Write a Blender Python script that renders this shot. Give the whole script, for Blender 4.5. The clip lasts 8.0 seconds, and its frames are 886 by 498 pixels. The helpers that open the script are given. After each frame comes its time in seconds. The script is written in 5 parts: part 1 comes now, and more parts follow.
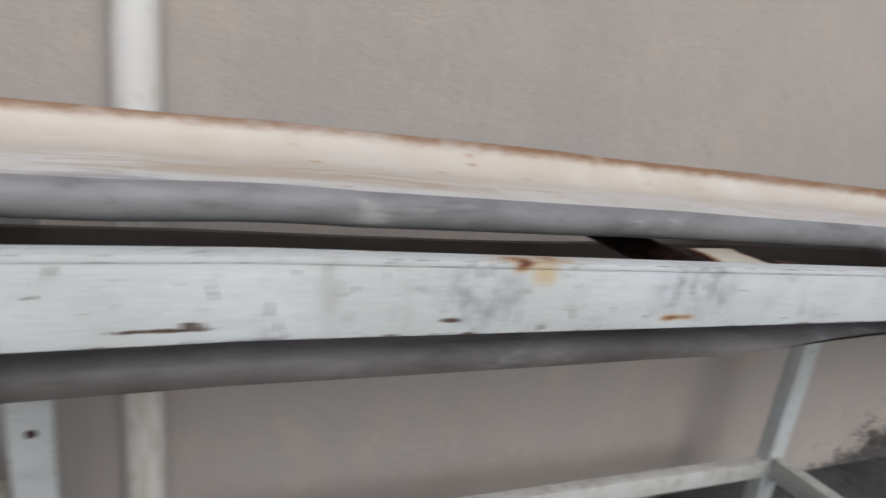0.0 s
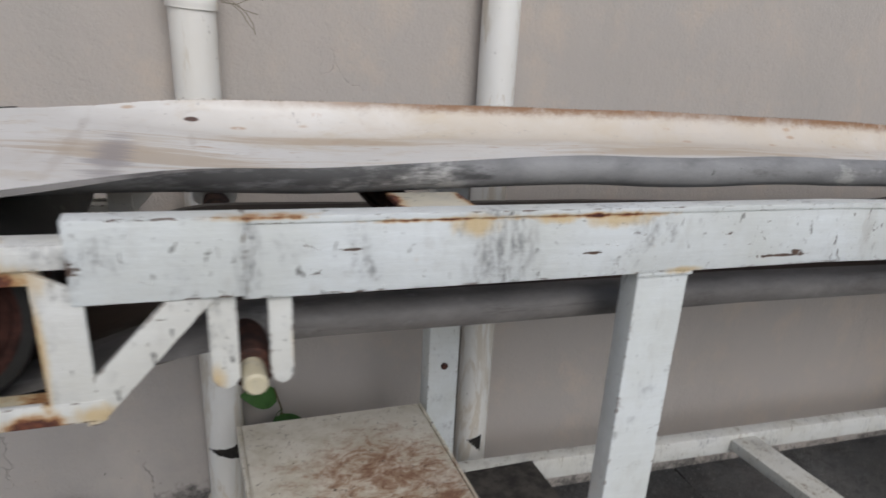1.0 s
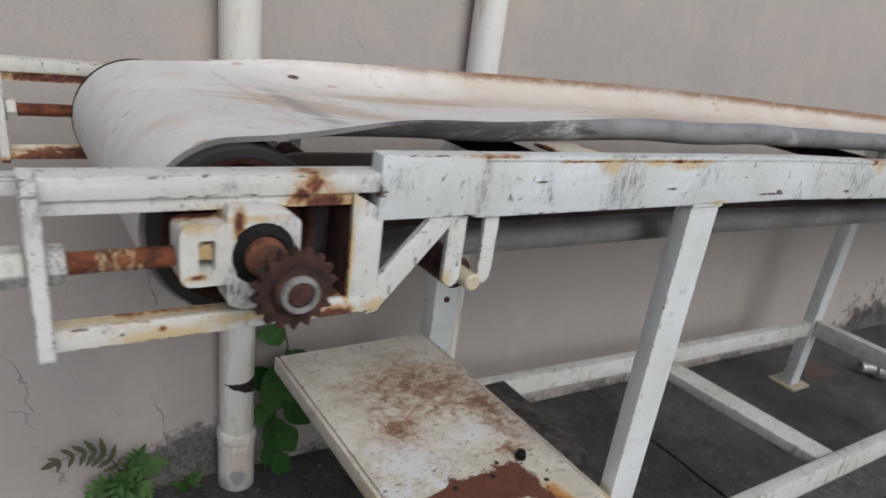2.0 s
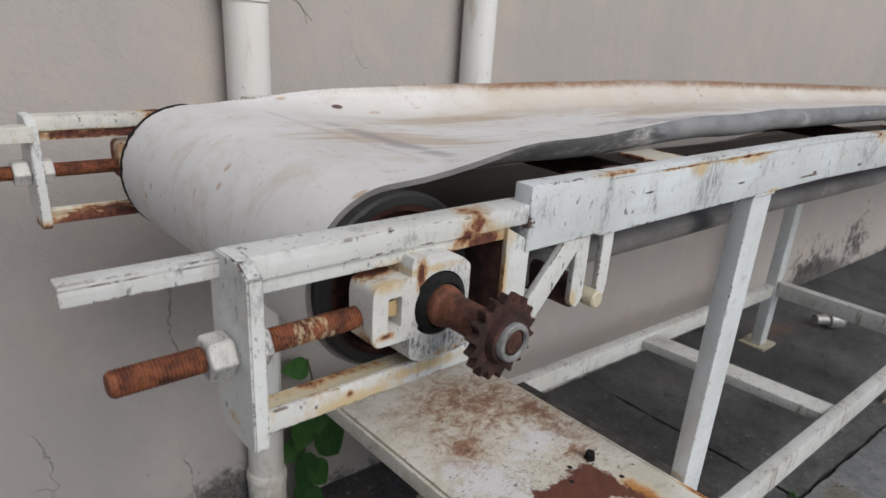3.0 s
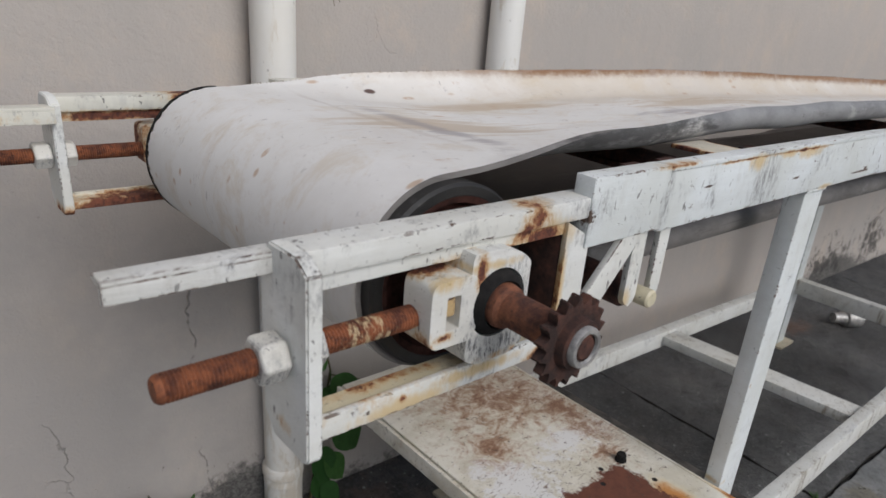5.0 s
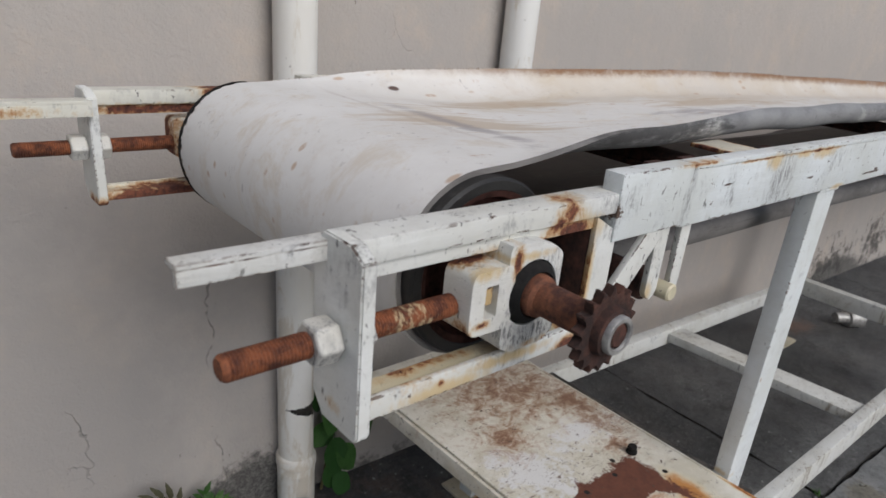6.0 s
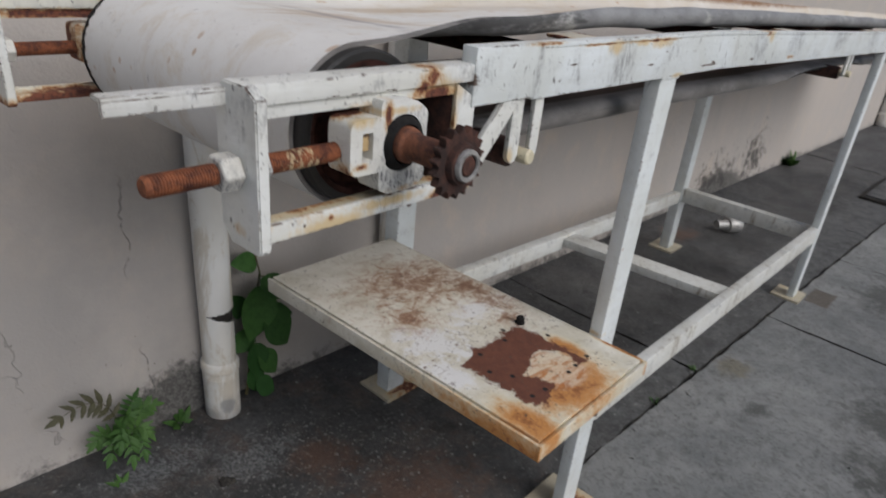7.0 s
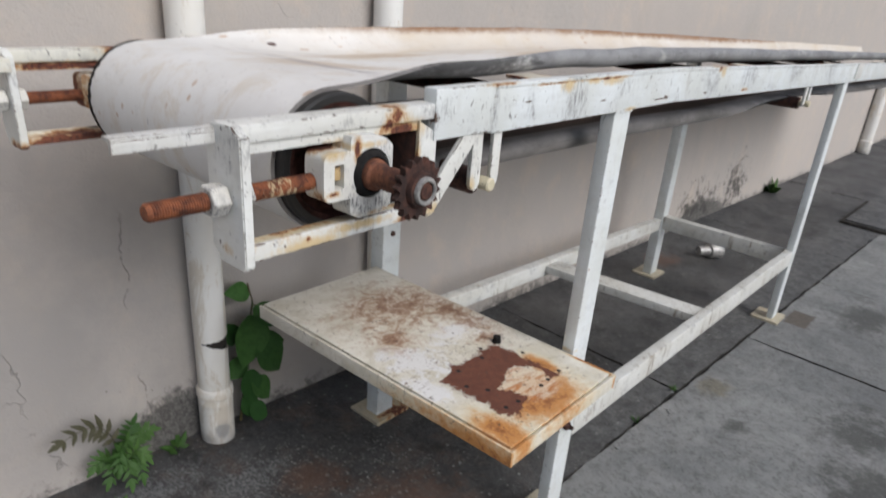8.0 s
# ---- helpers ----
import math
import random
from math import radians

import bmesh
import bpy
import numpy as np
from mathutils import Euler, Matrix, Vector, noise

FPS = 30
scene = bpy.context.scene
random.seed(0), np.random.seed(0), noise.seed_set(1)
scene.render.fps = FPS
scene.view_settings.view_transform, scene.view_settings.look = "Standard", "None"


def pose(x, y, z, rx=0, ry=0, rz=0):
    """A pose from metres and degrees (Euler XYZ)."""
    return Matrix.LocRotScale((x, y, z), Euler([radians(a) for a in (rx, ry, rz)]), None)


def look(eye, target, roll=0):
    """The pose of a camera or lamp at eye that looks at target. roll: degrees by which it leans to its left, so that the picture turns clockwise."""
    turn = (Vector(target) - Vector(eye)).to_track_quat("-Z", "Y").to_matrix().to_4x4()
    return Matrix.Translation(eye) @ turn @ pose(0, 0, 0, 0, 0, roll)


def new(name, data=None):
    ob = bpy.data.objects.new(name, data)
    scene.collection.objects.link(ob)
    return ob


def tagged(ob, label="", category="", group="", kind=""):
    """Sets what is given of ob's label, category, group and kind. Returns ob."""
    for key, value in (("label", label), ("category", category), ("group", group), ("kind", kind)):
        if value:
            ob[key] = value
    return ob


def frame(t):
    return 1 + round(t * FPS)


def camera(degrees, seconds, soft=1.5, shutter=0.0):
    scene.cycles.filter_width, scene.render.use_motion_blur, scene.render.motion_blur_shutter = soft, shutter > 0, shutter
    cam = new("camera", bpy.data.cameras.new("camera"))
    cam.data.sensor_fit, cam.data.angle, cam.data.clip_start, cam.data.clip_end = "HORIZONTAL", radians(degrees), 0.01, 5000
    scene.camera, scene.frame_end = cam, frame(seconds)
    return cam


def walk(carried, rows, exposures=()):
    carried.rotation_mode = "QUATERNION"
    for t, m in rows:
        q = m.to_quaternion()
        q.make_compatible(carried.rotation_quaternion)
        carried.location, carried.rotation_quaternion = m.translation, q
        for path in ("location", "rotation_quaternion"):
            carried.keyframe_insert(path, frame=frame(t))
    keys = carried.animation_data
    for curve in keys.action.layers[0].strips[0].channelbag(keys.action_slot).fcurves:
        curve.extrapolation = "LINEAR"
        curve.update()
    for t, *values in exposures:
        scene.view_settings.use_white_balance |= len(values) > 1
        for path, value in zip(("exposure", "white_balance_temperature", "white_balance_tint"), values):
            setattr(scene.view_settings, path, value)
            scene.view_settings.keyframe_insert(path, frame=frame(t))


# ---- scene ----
cam = camera(66.0, 8.0, shutter=0.35)
cam.data.dof.use_dof, cam.data.dof.focus_distance, cam.data.dof.aperture_fstop = True, 0.8, 11.0
PATH = [
    (0, (0.063, -0.117, 1.287), (0.943, 1.561, 0.647), 7.3),
    (0.4, (-0.196, -0.172, 1.302), (0.416, 1.629, 0.685), 5.2),
    (0.5, (-0.267, -0.178, 1.302), (0.362, 1.628, 0.718), 4.9),
    (0.6, (-0.339, -0.159, 1.295), (0.321, 1.629, 0.688), 3.0),
    (1, (-0.51, -0.16, 1.306), (0.175, 1.579, 0.594), 2.9),
    (1.5, (-0.737, -0.204, 1.327), (0.129, 1.439, 0.586), 2.5),
    (2, (-0.911, -0.193, 1.315), (0.168, 1.306, 0.548), 7.7),
    (2.2, (-0.974, -0.152, 1.312), (0.156, 1.321, 0.567), 5.8),
    (3.3, (-1.079, -0.016, 1.325), (0.191, 1.328, 0.564), 4.0),
    (3.5, (-1.075, -0.001, 1.315), (0.19, 1.344, 0.547), 4.2),
    (4, (-1.078, 0.005, 1.311), (0.157, 1.37, 0.529), 4.2),
    (4.5, (-1.08, 0.015, 1.307), (0.164, 1.373, 0.526), 4.3),
    (6, (-1.123, 0.022, 1.31), (0.121, 1.376, 0.521), 5.2),
    (6.5, (-1.167, -0.039, 1.314), (0.153, 1.223, 0.499), 5.3),
    (7, (-1.201, -0.118, 1.284), (0.17, 1.015, 0.369), 5.6),
    (7.5, (-1.223, -0.167, 1.272), (0.184, 0.915, 0.349), 6.9),
    (8, (-1.249, -0.209, 1.311), (0.156, 0.952, 0.489), 4.4),
]
walk(cam, [(t, look(eye, target, roll)) for t, eye, target, roll in PATH], [(0.0, -0.1), (2.2, -0.1), (3.4, 0.0), (6.5, 0.0), (7.0, -0.05), (7.5, 0.1), (8.0, 0.33)])

# ---- sky and light ----
world = bpy.data.worlds.new("overcast_sky")
scene.world = world
world.use_nodes = True
wn = world.node_tree
sky = wn.nodes.new("ShaderNodeTexSky")
sky.sky_type = "NISHITA"
sky.sun_disc = False
sky.sun_elevation = radians(45)
sky.sun_rotation = radians(180)
sky.air_density, sky.dust_density, sky.ozone_density = 1.0, 3.0, 1.0
wn.links.new(sky.outputs[0], wn.nodes["Background"].inputs[0])
wn.nodes["Background"].inputs[1].default_value = 0.078
sun = new("sun", bpy.data.lights.new("sun", "SUN"))
sun.data.energy, sun.data.angle, sun.data.color = 1.93, radians(42), (0.935, 0.955, 1.0)
sun.matrix_world = look((0.0, -8.4, 7.8), (0, 0.6, 0.6))
scene.view_settings.exposure = 0.0


# ---- lie of the land ----
YARD_FALL = 0.08  # the yard drops along the wall, metres a metre
FRAME_FALL, FRAME_LIFT = 0.045, 0.0564  # the conveyor frame follows it less steeply


FRAME_LEAN, FRAME_Y = 0.025, 0.36  # and leans towards the wall, behind its front rail


def drop(x, y, frame):
    """How far a thing built on the level is raised at a place: on the conveyor frame or on the yard."""
    return FRAME_LIFT - FRAME_FALL * x - FRAME_LEAN * (y - FRAME_Y) if frame else -YARD_FALL * x


# ---- node helpers ----
class Mat:
    """A small helper round one node material."""

    def __init__(self, name, rough=0.6, metal=0.0, frame=True):
        self.m = bpy.data.materials.new(name)
        self.m.use_nodes = True
        self.t = self.m.node_tree
        self.b = self.t.nodes["Principled BSDF"]
        self.b.inputs["Roughness"].default_value = rough
        self.b.inputs["Metallic"].default_value = metal
        place = self.t.nodes.new("ShaderNodeNewGeometry").outputs["Position"]
        dot = self.t.nodes.new("ShaderNodeVectorMath")
        dot.operation = "DOT_PRODUCT"
        self.t.links.new(place, dot.inputs[0])
        dot.inputs[1].default_value = (FRAME_FALL, FRAME_LEAN, 0) if frame else (YARD_FALL, 0, 0)
        lift = self.t.nodes.new("ShaderNodeCombineXYZ")
        self.t.links.new(dot.outputs["Value"], lift.inputs[2])
        level = self.t.nodes.new("ShaderNodeVectorMath")
        level.operation = "ADD"
        self.t.links.new(place, level.inputs[0])
        self.t.links.new(lift.outputs[0], level.inputs[1])
        even = self.t.nodes.new("ShaderNodeVectorMath")
        even.operation = "SUBTRACT"
        self.t.links.new(level.outputs[0], even.inputs[0])
        even.inputs[1].default_value = (0, 0, FRAME_LIFT + FRAME_LEAN * FRAME_Y if frame else 0.0)
        self.pos = even.outputs[0]
        self.zoom = 1.0

    def put(self, socket, v):
        if hasattr(v, "is_output"):
            self.t.links.new(v, socket)
        else:
            socket.default_value = v

    def scaled(self, sx, sy, sz):
        n = self.t.nodes.new("ShaderNodeVectorMath")
        n.operation = "MULTIPLY"
        self.t.links.new(self.pos, n.inputs[0])
        n.inputs[1].default_value = (sx, sy, sz)
        return n.outputs[0]

    def noise(self, scale, detail=4.0, rough=0.6, stretch=(1, 1, 1), warp=0.0):
        n = self.t.nodes.new("ShaderNodeTexNoise")
        n.inputs["Scale"].default_value = scale * self.zoom
        n.inputs["Detail"].default_value = detail
        n.inputs["Roughness"].default_value = rough
        n.inputs["Distortion"].default_value = warp
        self.t.links.new(self.scaled(*stretch), n.inputs["Vector"])
        return n.outputs["Fac"]

    def voronoi(self, scale, stretch=(1, 1, 1), feature="F1"):
        n = self.t.nodes.new("ShaderNodeTexVoronoi")
        n.feature = feature
        n.inputs["Scale"].default_value = scale
        self.t.links.new(self.scaled(*stretch), n.inputs["Vector"])
        return n.outputs["Distance"]

    def op(self, kind, a, b=0.0, clamp=False):
        n = self.t.nodes.new("ShaderNodeMath")
        n.operation, n.use_clamp = kind, clamp
        self.put(n.inputs[0], a)
        self.put(n.inputs[1], b)
        return n.outputs[0]

    def step(self, v, lo, hi, a=0.0, b=1.0):
        n = self.t.nodes.new("ShaderNodeMapRange")
        n.interpolation_type = "SMOOTHSTEP"
        self.put(n.inputs["Value"], v)
        n.inputs["From Min"].default_value, n.inputs["From Max"].default_value = lo, hi
        n.inputs["To Min"].default_value, n.inputs["To Max"].default_value = a, b
        return n.outputs["Result"]

    def mix(self, fac, a, b, mode="MIX"):
        n = self.t.nodes.new("ShaderNodeMix")
        n.data_type, n.blend_type = "RGBA", mode
        self.put(n.inputs["Factor"], fac)
        for s, v in ((n.inputs[6], a), (n.inputs[7], b)):
            self.put(s, (*v, 1) if isinstance(v, tuple) else v)
        return n.outputs[2]

    def axis(self, i):
        n = self.t.nodes.new("ShaderNodeSeparateXYZ")
        self.t.links.new(self.pos, n.inputs[0])
        return n.outputs[i]

    def spot(self, centre, radii):
        """1 in the middle of an ellipsoid of wear, 0 at its edge and below zero past it."""
        s = self.t.nodes.new("ShaderNodeVectorMath")
        s.operation = "SUBTRACT"
        self.t.links.new(self.pos, s.inputs[0])
        s.inputs[1].default_value = centre
        d = self.t.nodes.new("ShaderNodeVectorMath")
        d.operation = "DIVIDE"
        self.t.links.new(s.outputs[0], d.inputs[0])
        d.inputs[1].default_value = radii
        k = self.t.nodes.new("ShaderNodeVectorMath")
        k.operation = "LENGTH"
        self.t.links.new(d.outputs[0], k.inputs[0])
        return self.op("SUBTRACT", 1.0, k.outputs["Value"])

    def spots(self, rows):
        out = None
        for c, r in rows:
            s = self.spot(c, r)
            out = s if out is None else self.op("MAXIMUM", out, s)
        return self.op("MAXIMUM", out, -0.6)

    def colour(self, v):
        self.put(self.b.inputs["Base Color"], (*v, 1) if isinstance(v, tuple) else v)

    def rough(self, v):
        self.put(self.b.inputs["Roughness"], v)

    def bump(self, v, strength=0.3, distance=0.002):
        n = self.t.nodes.new("ShaderNodeBump")
        n.inputs["Strength"].default_value, n.inputs["Distance"].default_value = strength, distance
        self.put(n.inputs["Height"], v)
        self.t.links.new(n.outputs[0], self.b.inputs["Normal"])


EDGE = {}


def painted(name, rows=(), rust=0.0, dirt=0.5, base=(0.715, 0.755, 0.765), smudges=(), marks=(), force=0.75, stains=(), zoom=1.0, drips=0.0, cut=0.53, worn_edge=False):
    """White paint on steel, chipped and stained. rows: rusted spots, smudges: grey rubbed spots, marks: bare scratches, each as (centre, radii)."""
    k = Mat(name + ("_edge" if worn_edge else ""), 0.45)
    k.zoom = zoom
    tone = k.mix(k.step(k.noise(9, 5), 0.3, 0.7), base, tuple(c * 0.88 * f for c, f in zip(base, (1.0, 0.985, 0.94))))
    tone = k.mix(k.step(k.noise(34, 6, 0.7, (0.22, 1, 2.2)), 0.42, 0.66, 0, 0.32), tone, tuple(c * 0.80 * f for c, f in zip(base, (1.0, 0.985, 0.95))))
    tone = k.mix(k.step(k.noise(30, 5, 0.65, (1, 1, 0.45)), 0.52, 0.78, 0, 0.55 * dirt), tone, (0.42, 0.41, 0.38))
    grime = k.step(k.noise(14, 6, 0.7), 0.53, 0.69)
    if smudges:
        grime = k.op("MAXIMUM", grime, k.step(k.spots(smudges), 0.0, 0.7))
    smear = k.op("MULTIPLY", grime, k.step(k.noise(105, 7, 0.8, (1.5, 1.5, 0.42)), 0.46, 0.60))
    tone = k.mix(k.op("MULTIPLY", grime, 0.14 * dirt), tone, (0.34, 0.35, 0.37))
    tone = k.mix(k.op("MULTIPLY", smear, 0.72 * dirt), tone, (0.15, 0.15, 0.155))
    flecks = k.op("MULTIPLY", k.step(k.noise(120, 4, 0.6, (1.2, 1.2, 0.5), 0.5), 0.635, 0.675), k.step(k.noise(6, 4), 0.38, 0.56))
    tone = k.mix(k.op("MULTIPLY", flecks, 0.8 * dirt), tone, (0.10, 0.095, 0.09))
    dashes = k.op("MULTIPLY", k.step(k.noise(62, 5, 0.65, (0.9, 0.9, 0.34), 0.9), 0.645, 0.675), k.step(k.noise(5, 5, 0.7), 0.54, 0.64))
    tone = k.mix(k.op("MULTIPLY", dashes, 0.75 * min(dirt, 1.0)), tone, (0.13, 0.13, 0.13))
    if stains:
        soak = k.op("ADD", k.spots(stains), k.op("MULTIPLY", k.op("SUBTRACT", k.noise(50, 6, 0.7, (1.4, 1.4, 0.4)), 0.5), 1.6))
        tone = k.mix(k.step(soak, 0.0, 0.75, 0, 0.8), tone, (0.60, 0.44, 0.21))
    if drips:
        runs = k.op("MULTIPLY", k.step(k.noise(50, 6, 0.75, (1, 1, 0.12)), 0.53, 0.63), k.step(k.noise(9, 6, 0.7), 0.45, 0.58))
        tone = k.mix(k.op("MULTIPLY", runs, drips), tone, (0.21, 0.165, 0.115))
    at = cut if worn_edge else 0.645
    chips = k.step(k.noise(85, 7, 0.75, (0.55, 0.8, 1.3), 0.7), at, at + 0.03)
    chips = k.op("MULTIPLY", chips, k.step(k.noise(11, 4), 0.36, 0.56))
    if marks:
        chips = k.op("MAXIMUM", chips, k.step(k.op("ADD", k.spots(marks), k.op("MULTIPLY", k.op("SUBTRACT", k.noise(240, 5, 0.7), 0.5), 2.6)), 0.15, 0.4))
    tone = k.mix(chips, tone, k.mix(k.noise(40, 3), (0.045, 0.035, 0.032), (0.19, 0.12, 0.085)))
    field = k.step(k.noise(7, 6, 0.7), 0.62 - rust, 0.95 - rust, -0.6, 0.45)
    if rows:
        field = k.op("MAXIMUM", field, k.op("MULTIPLY", k.spots(rows), force))
    grain = k.op("ADD", k.op("MULTIPLY", k.op("SUBTRACT", k.noise(30, 7, 0.75, (1, 1, 0.5)), 0.5), 1.9), k.op("MULTIPLY", k.op("SUBTRACT", k.noise(190, 4, 0.75), 0.5), 0.5))
    field = k.op("ADD", field, grain)
    tone = k.mix(k.step(field, -0.10, 0.35, 0, 0.8), tone, (0.55, 0.40, 0.22))
    tone = k.mix(k.step(field, 0.16, 0.42, 0, 0.9), tone, (0.36, 0.16, 0.055))
    worn = k.step(field, 0.34, 0.50)
    tone = k.mix(worn, tone, k.mix(k.step(k.noise(120, 5, 0.7), 0.35, 0.65), (0.070, 0.025, 0.019), (0.205, 0.070, 0.038)))
    k.colour(tone)
    k.rough(k.op("ADD", k.op("MULTIPLY", worn, 0.4), k.op("ADD", 0.38, k.op("MULTIPLY", k.noise(30, 3), 0.2))))
    k.bump(k.op("SUBTRACT", k.op("ADD", k.op("ADD", k.op("MULTIPLY", k.noise(40, 4), 0.8), k.op("MULTIPLY", k.noise(90, 4, 0.6, (0.25, 1, 1.6)), 0.6)), k.op("MULTIPLY", k.noise(350, 3), k.op("ADD", 0.12, worn))), k.op("ADD", chips, k.op("MULTIPLY", worn, 0.6))), 0.6, 0.0016)
    if not worn_edge:
        EDGE[k.m] = painted(name, rows, rust, dirt, base, smudges, marks, force, stains, zoom, drips, cut, True)
    return k.m


def rusty(name, dark=(0.050, 0.020, 0.016), light=(0.24, 0.088, 0.042), bias=0.5):
    k = Mat(name, 0.85)
    tone = k.mix(k.step(k.noise(45, 6, 0.7), bias - 0.18, bias + 0.22), dark, light)
    tone = k.mix(k.step(k.noise(210, 4, 0.7), 0.5, 0.75, 0, 0.7), tone, tuple(c * 0.5 for c in dark))
    k.colour(tone)
    k.bump(k.op("ADD", k.noise(260, 5, 0.7), k.noise(60, 3)), 0.6, 0.0012)
    return k.m


def threaded():
    """Rusted thread with cream paint left in its grooves."""
    k = Mat("rod_rust", 0.8)
    tone = k.mix(k.step(k.noise(60, 7, 0.75), 0.36, 0.64), (0.070, 0.021, 0.012), (0.27, 0.088, 0.035))
    tone = k.mix(k.step(k.noise(200, 5, 0.75), 0.54, 0.66, 0, 0.7), tone, (0.05, 0.02, 0.014))
    left = k.op("ADD", k.spots((((-0.835, 0.37, 0.95), (0.035, 0.04, 0.04)), ((-0.905, 0.37, 0.95), (0.03, 0.04, 0.03)), ((-0.78, 0.37, 0.95), (0.025, 0.04, 0.03)))), k.op("MULTIPLY", k.op("SUBTRACT", k.noise(95, 6, 0.75, (1.6, 0.6, 0.6)), 0.5), 3.2))
    tone = k.mix(k.step(left, 0.45, 0.8, 0, 0.85), tone, (0.56, 0.44, 0.27))
    k.colour(tone)
    k.bump(k.op("ADD", k.noise(300, 5, 0.7), k.noise(80, 3)), 0.6, 0.001)
    return k.m


def plaster():
    k = Mat("painted_plaster", 0.85, frame=False)
    z = k.axis(2)
    tone = k.mix(k.step(k.noise(0.9, 5), 0.3, 0.7), (0.465, 0.418, 0.378), (0.435, 0.402, 0.372))
    tone = k.mix(k.step(k.noise(5, 7, 0.75, (1, 1, 0.9)), 0.48, 0.70, 0, 0.6), tone, (0.535, 0.455, 0.38))
    tone = k.mix(k.step(k.noise(2.2, 7, 0.65, (1, 1, 0.35)), 0.5, 0.72, 0, 0.45), tone, (0.37, 0.35, 0.325))
    # the wall's weaker light past the conveyor's end, painted as a grey patch
    wall_shade = k.op("ADD", k.spots((((-1.08, 1.215, 0.40), (0.75, 1, 0.85)), ((-0.25, 1.215, 0.0), (0.6, 1, 0.3)))), k.op("MULTIPLY", k.op("SUBTRACT", k.noise(3.5, 6, 0.7), 0.5), 1.3))
    tone = k.mix(k.step(wall_shade, 0.0, 0.75, 0, 0.62), tone, (0.285, 0.272, 0.262))
    # rain runs
    tone = k.mix(k.step(k.noise(14, 4, 0.6, (1, 1, 0.06)), 0.55, 0.75, 0, 0.22), tone, (0.36, 0.34, 0.31))
    # small pits and specks
    tone = k.mix(k.step(k.noise(70, 3, 0.5), 0.73, 0.76, 0, 0.3), tone, (0.20, 0.19, 0.18))
    # hairline cracks
    crack = k.t.nodes.new("ShaderNodeTexVoronoi")
    crack.feature = "DISTANCE_TO_EDGE"
    crack.inputs["Scale"].default_value = 2.3
    wob = k.t.nodes.new("ShaderNodeVectorMath")
    wob.operation = "ADD"
    k.t.links.new(k.scaled(1, 1, 0.7), wob.inputs[0])
    nz = k.t.nodes.new("ShaderNodeTexNoise")
    nz.inputs["Scale"].default_value = 6
    nz.inputs["Detail"].default_value = 6
    k.t.links.new(k.pos, nz.inputs["Vector"])
    sc = k.t.nodes.new("ShaderNodeVectorMath")
    sc.operation = "SCALE"
    k.t.links.new(nz.outputs["Color"], sc.inputs[0])
    sc.inputs["Scale"].default_value = 0.22
    k.t.links.new(sc.outputs[0], wob.inputs[1])
    k.t.links.new(wob.outputs[0], crack.inputs["Vector"])
    line = k.op("MULTIPLY", k.step(crack.outputs["Distance"], 0.0, 0.004, 1, 0), k.step(k.noise(3.4, 5), 0.54, 0.62))
    line = k.op("MULTIPLY", line, k.step(k.axis(0), -0.3, -0.6, 0.35, 1))
    tone = k.mix(k.op("MULTIPLY", line, 0.32), tone, (0.17, 0.155, 0.14))
    wander = k.op("ADD", k.op("MULTIPLY", k.op("SUBTRACT", k.noise(8, 3), 0.5), 0.07), k.op("MULTIPLY", k.op("SUBTRACT", k.noise(60, 4), 0.5), 0.012))
    xs = k.op("ADD", k.axis(0), wander)
    for x0, zc, zr in ((-0.652, 0.55, 0.14), (-0.640, 0.16, 0.10)):
        gap = k.step(k.op("ABSOLUTE", k.op("SUBTRACT", xs, x0)), 0.0004, 0.0032, 1, 0)
        reach = k.step(k.op("ABSOLUTE", k.op("SUBTRACT", z, zc)), zr * 0.5, zr, 1, 0)
        gap = k.op("MULTIPLY", k.op("MULTIPLY", gap, reach), k.step(k.noise(38, 4), 0.40, 0.56))
        tone = k.mix(k.op("MULTIPLY", gap, 0.5), tone, (0.13, 0.12, 0.115))
        line = k.op("MAXIMUM", line, gap)
    # mould that climbs from the ground, strongest in places
    climb = k.op("ADD", k.op("MULTIPLY", k.op("SUBTRACT", k.noise(4.5, 7, 0.72), 0.5), 0.20), k.op("MULTIPLY", k.op("SUBTRACT", k.noise(34, 7, 0.8), 0.5), 0.26))
    places = k.spots((((-0.57, 1.215, 0.0), (0.20, 1, 0.8)), ((3.1, 1.215, 0.0), (0.6, 1, 0.3))))
    climb = k.op("ADD", climb, k.op("MULTIPLY", k.op("MAXIMUM", places, 0.0), 0.20))
    mould = k.step(k.op("SUBTRACT", k.op("SUBTRACT", climb, -0.01), z), -0.035, 0.045)
    tone = k.mix(k.op("MULTIPLY", mould, 0.9), tone, k.mix(k.step(k.noise(110, 6, 0.8), 0.35, 0.65), (0.020, 0.020, 0.019), (0.145, 0.14, 0.132)))
    blots = k.op("ADD", k.spots((((3.0, 1.215, 0.10), (0.70, 1, 0.30)), ((3.70, 1.215, 0.15), (0.5, 1, 0.38)))), k.op("MULTIPLY", k.op("SUBTRACT", k.noise(15, 8, 0.8), 0.5), 3.6))
    tone = k.mix(k.step(blots, 0.55, 0.95, 0, 0.85), tone, (0.040, 0.037, 0.034))
    dots = k.op("MULTIPLY", k.step(k.noise(42, 5, 0.7), 0.66, 0.70), k.step(k.spots((((3.2, 1.215, 0.25), (1.4, 1, 0.6)), ((-0.46, 1.215, 0.05), (0.7, 1, 0.35)))), 0.0, 0.4))
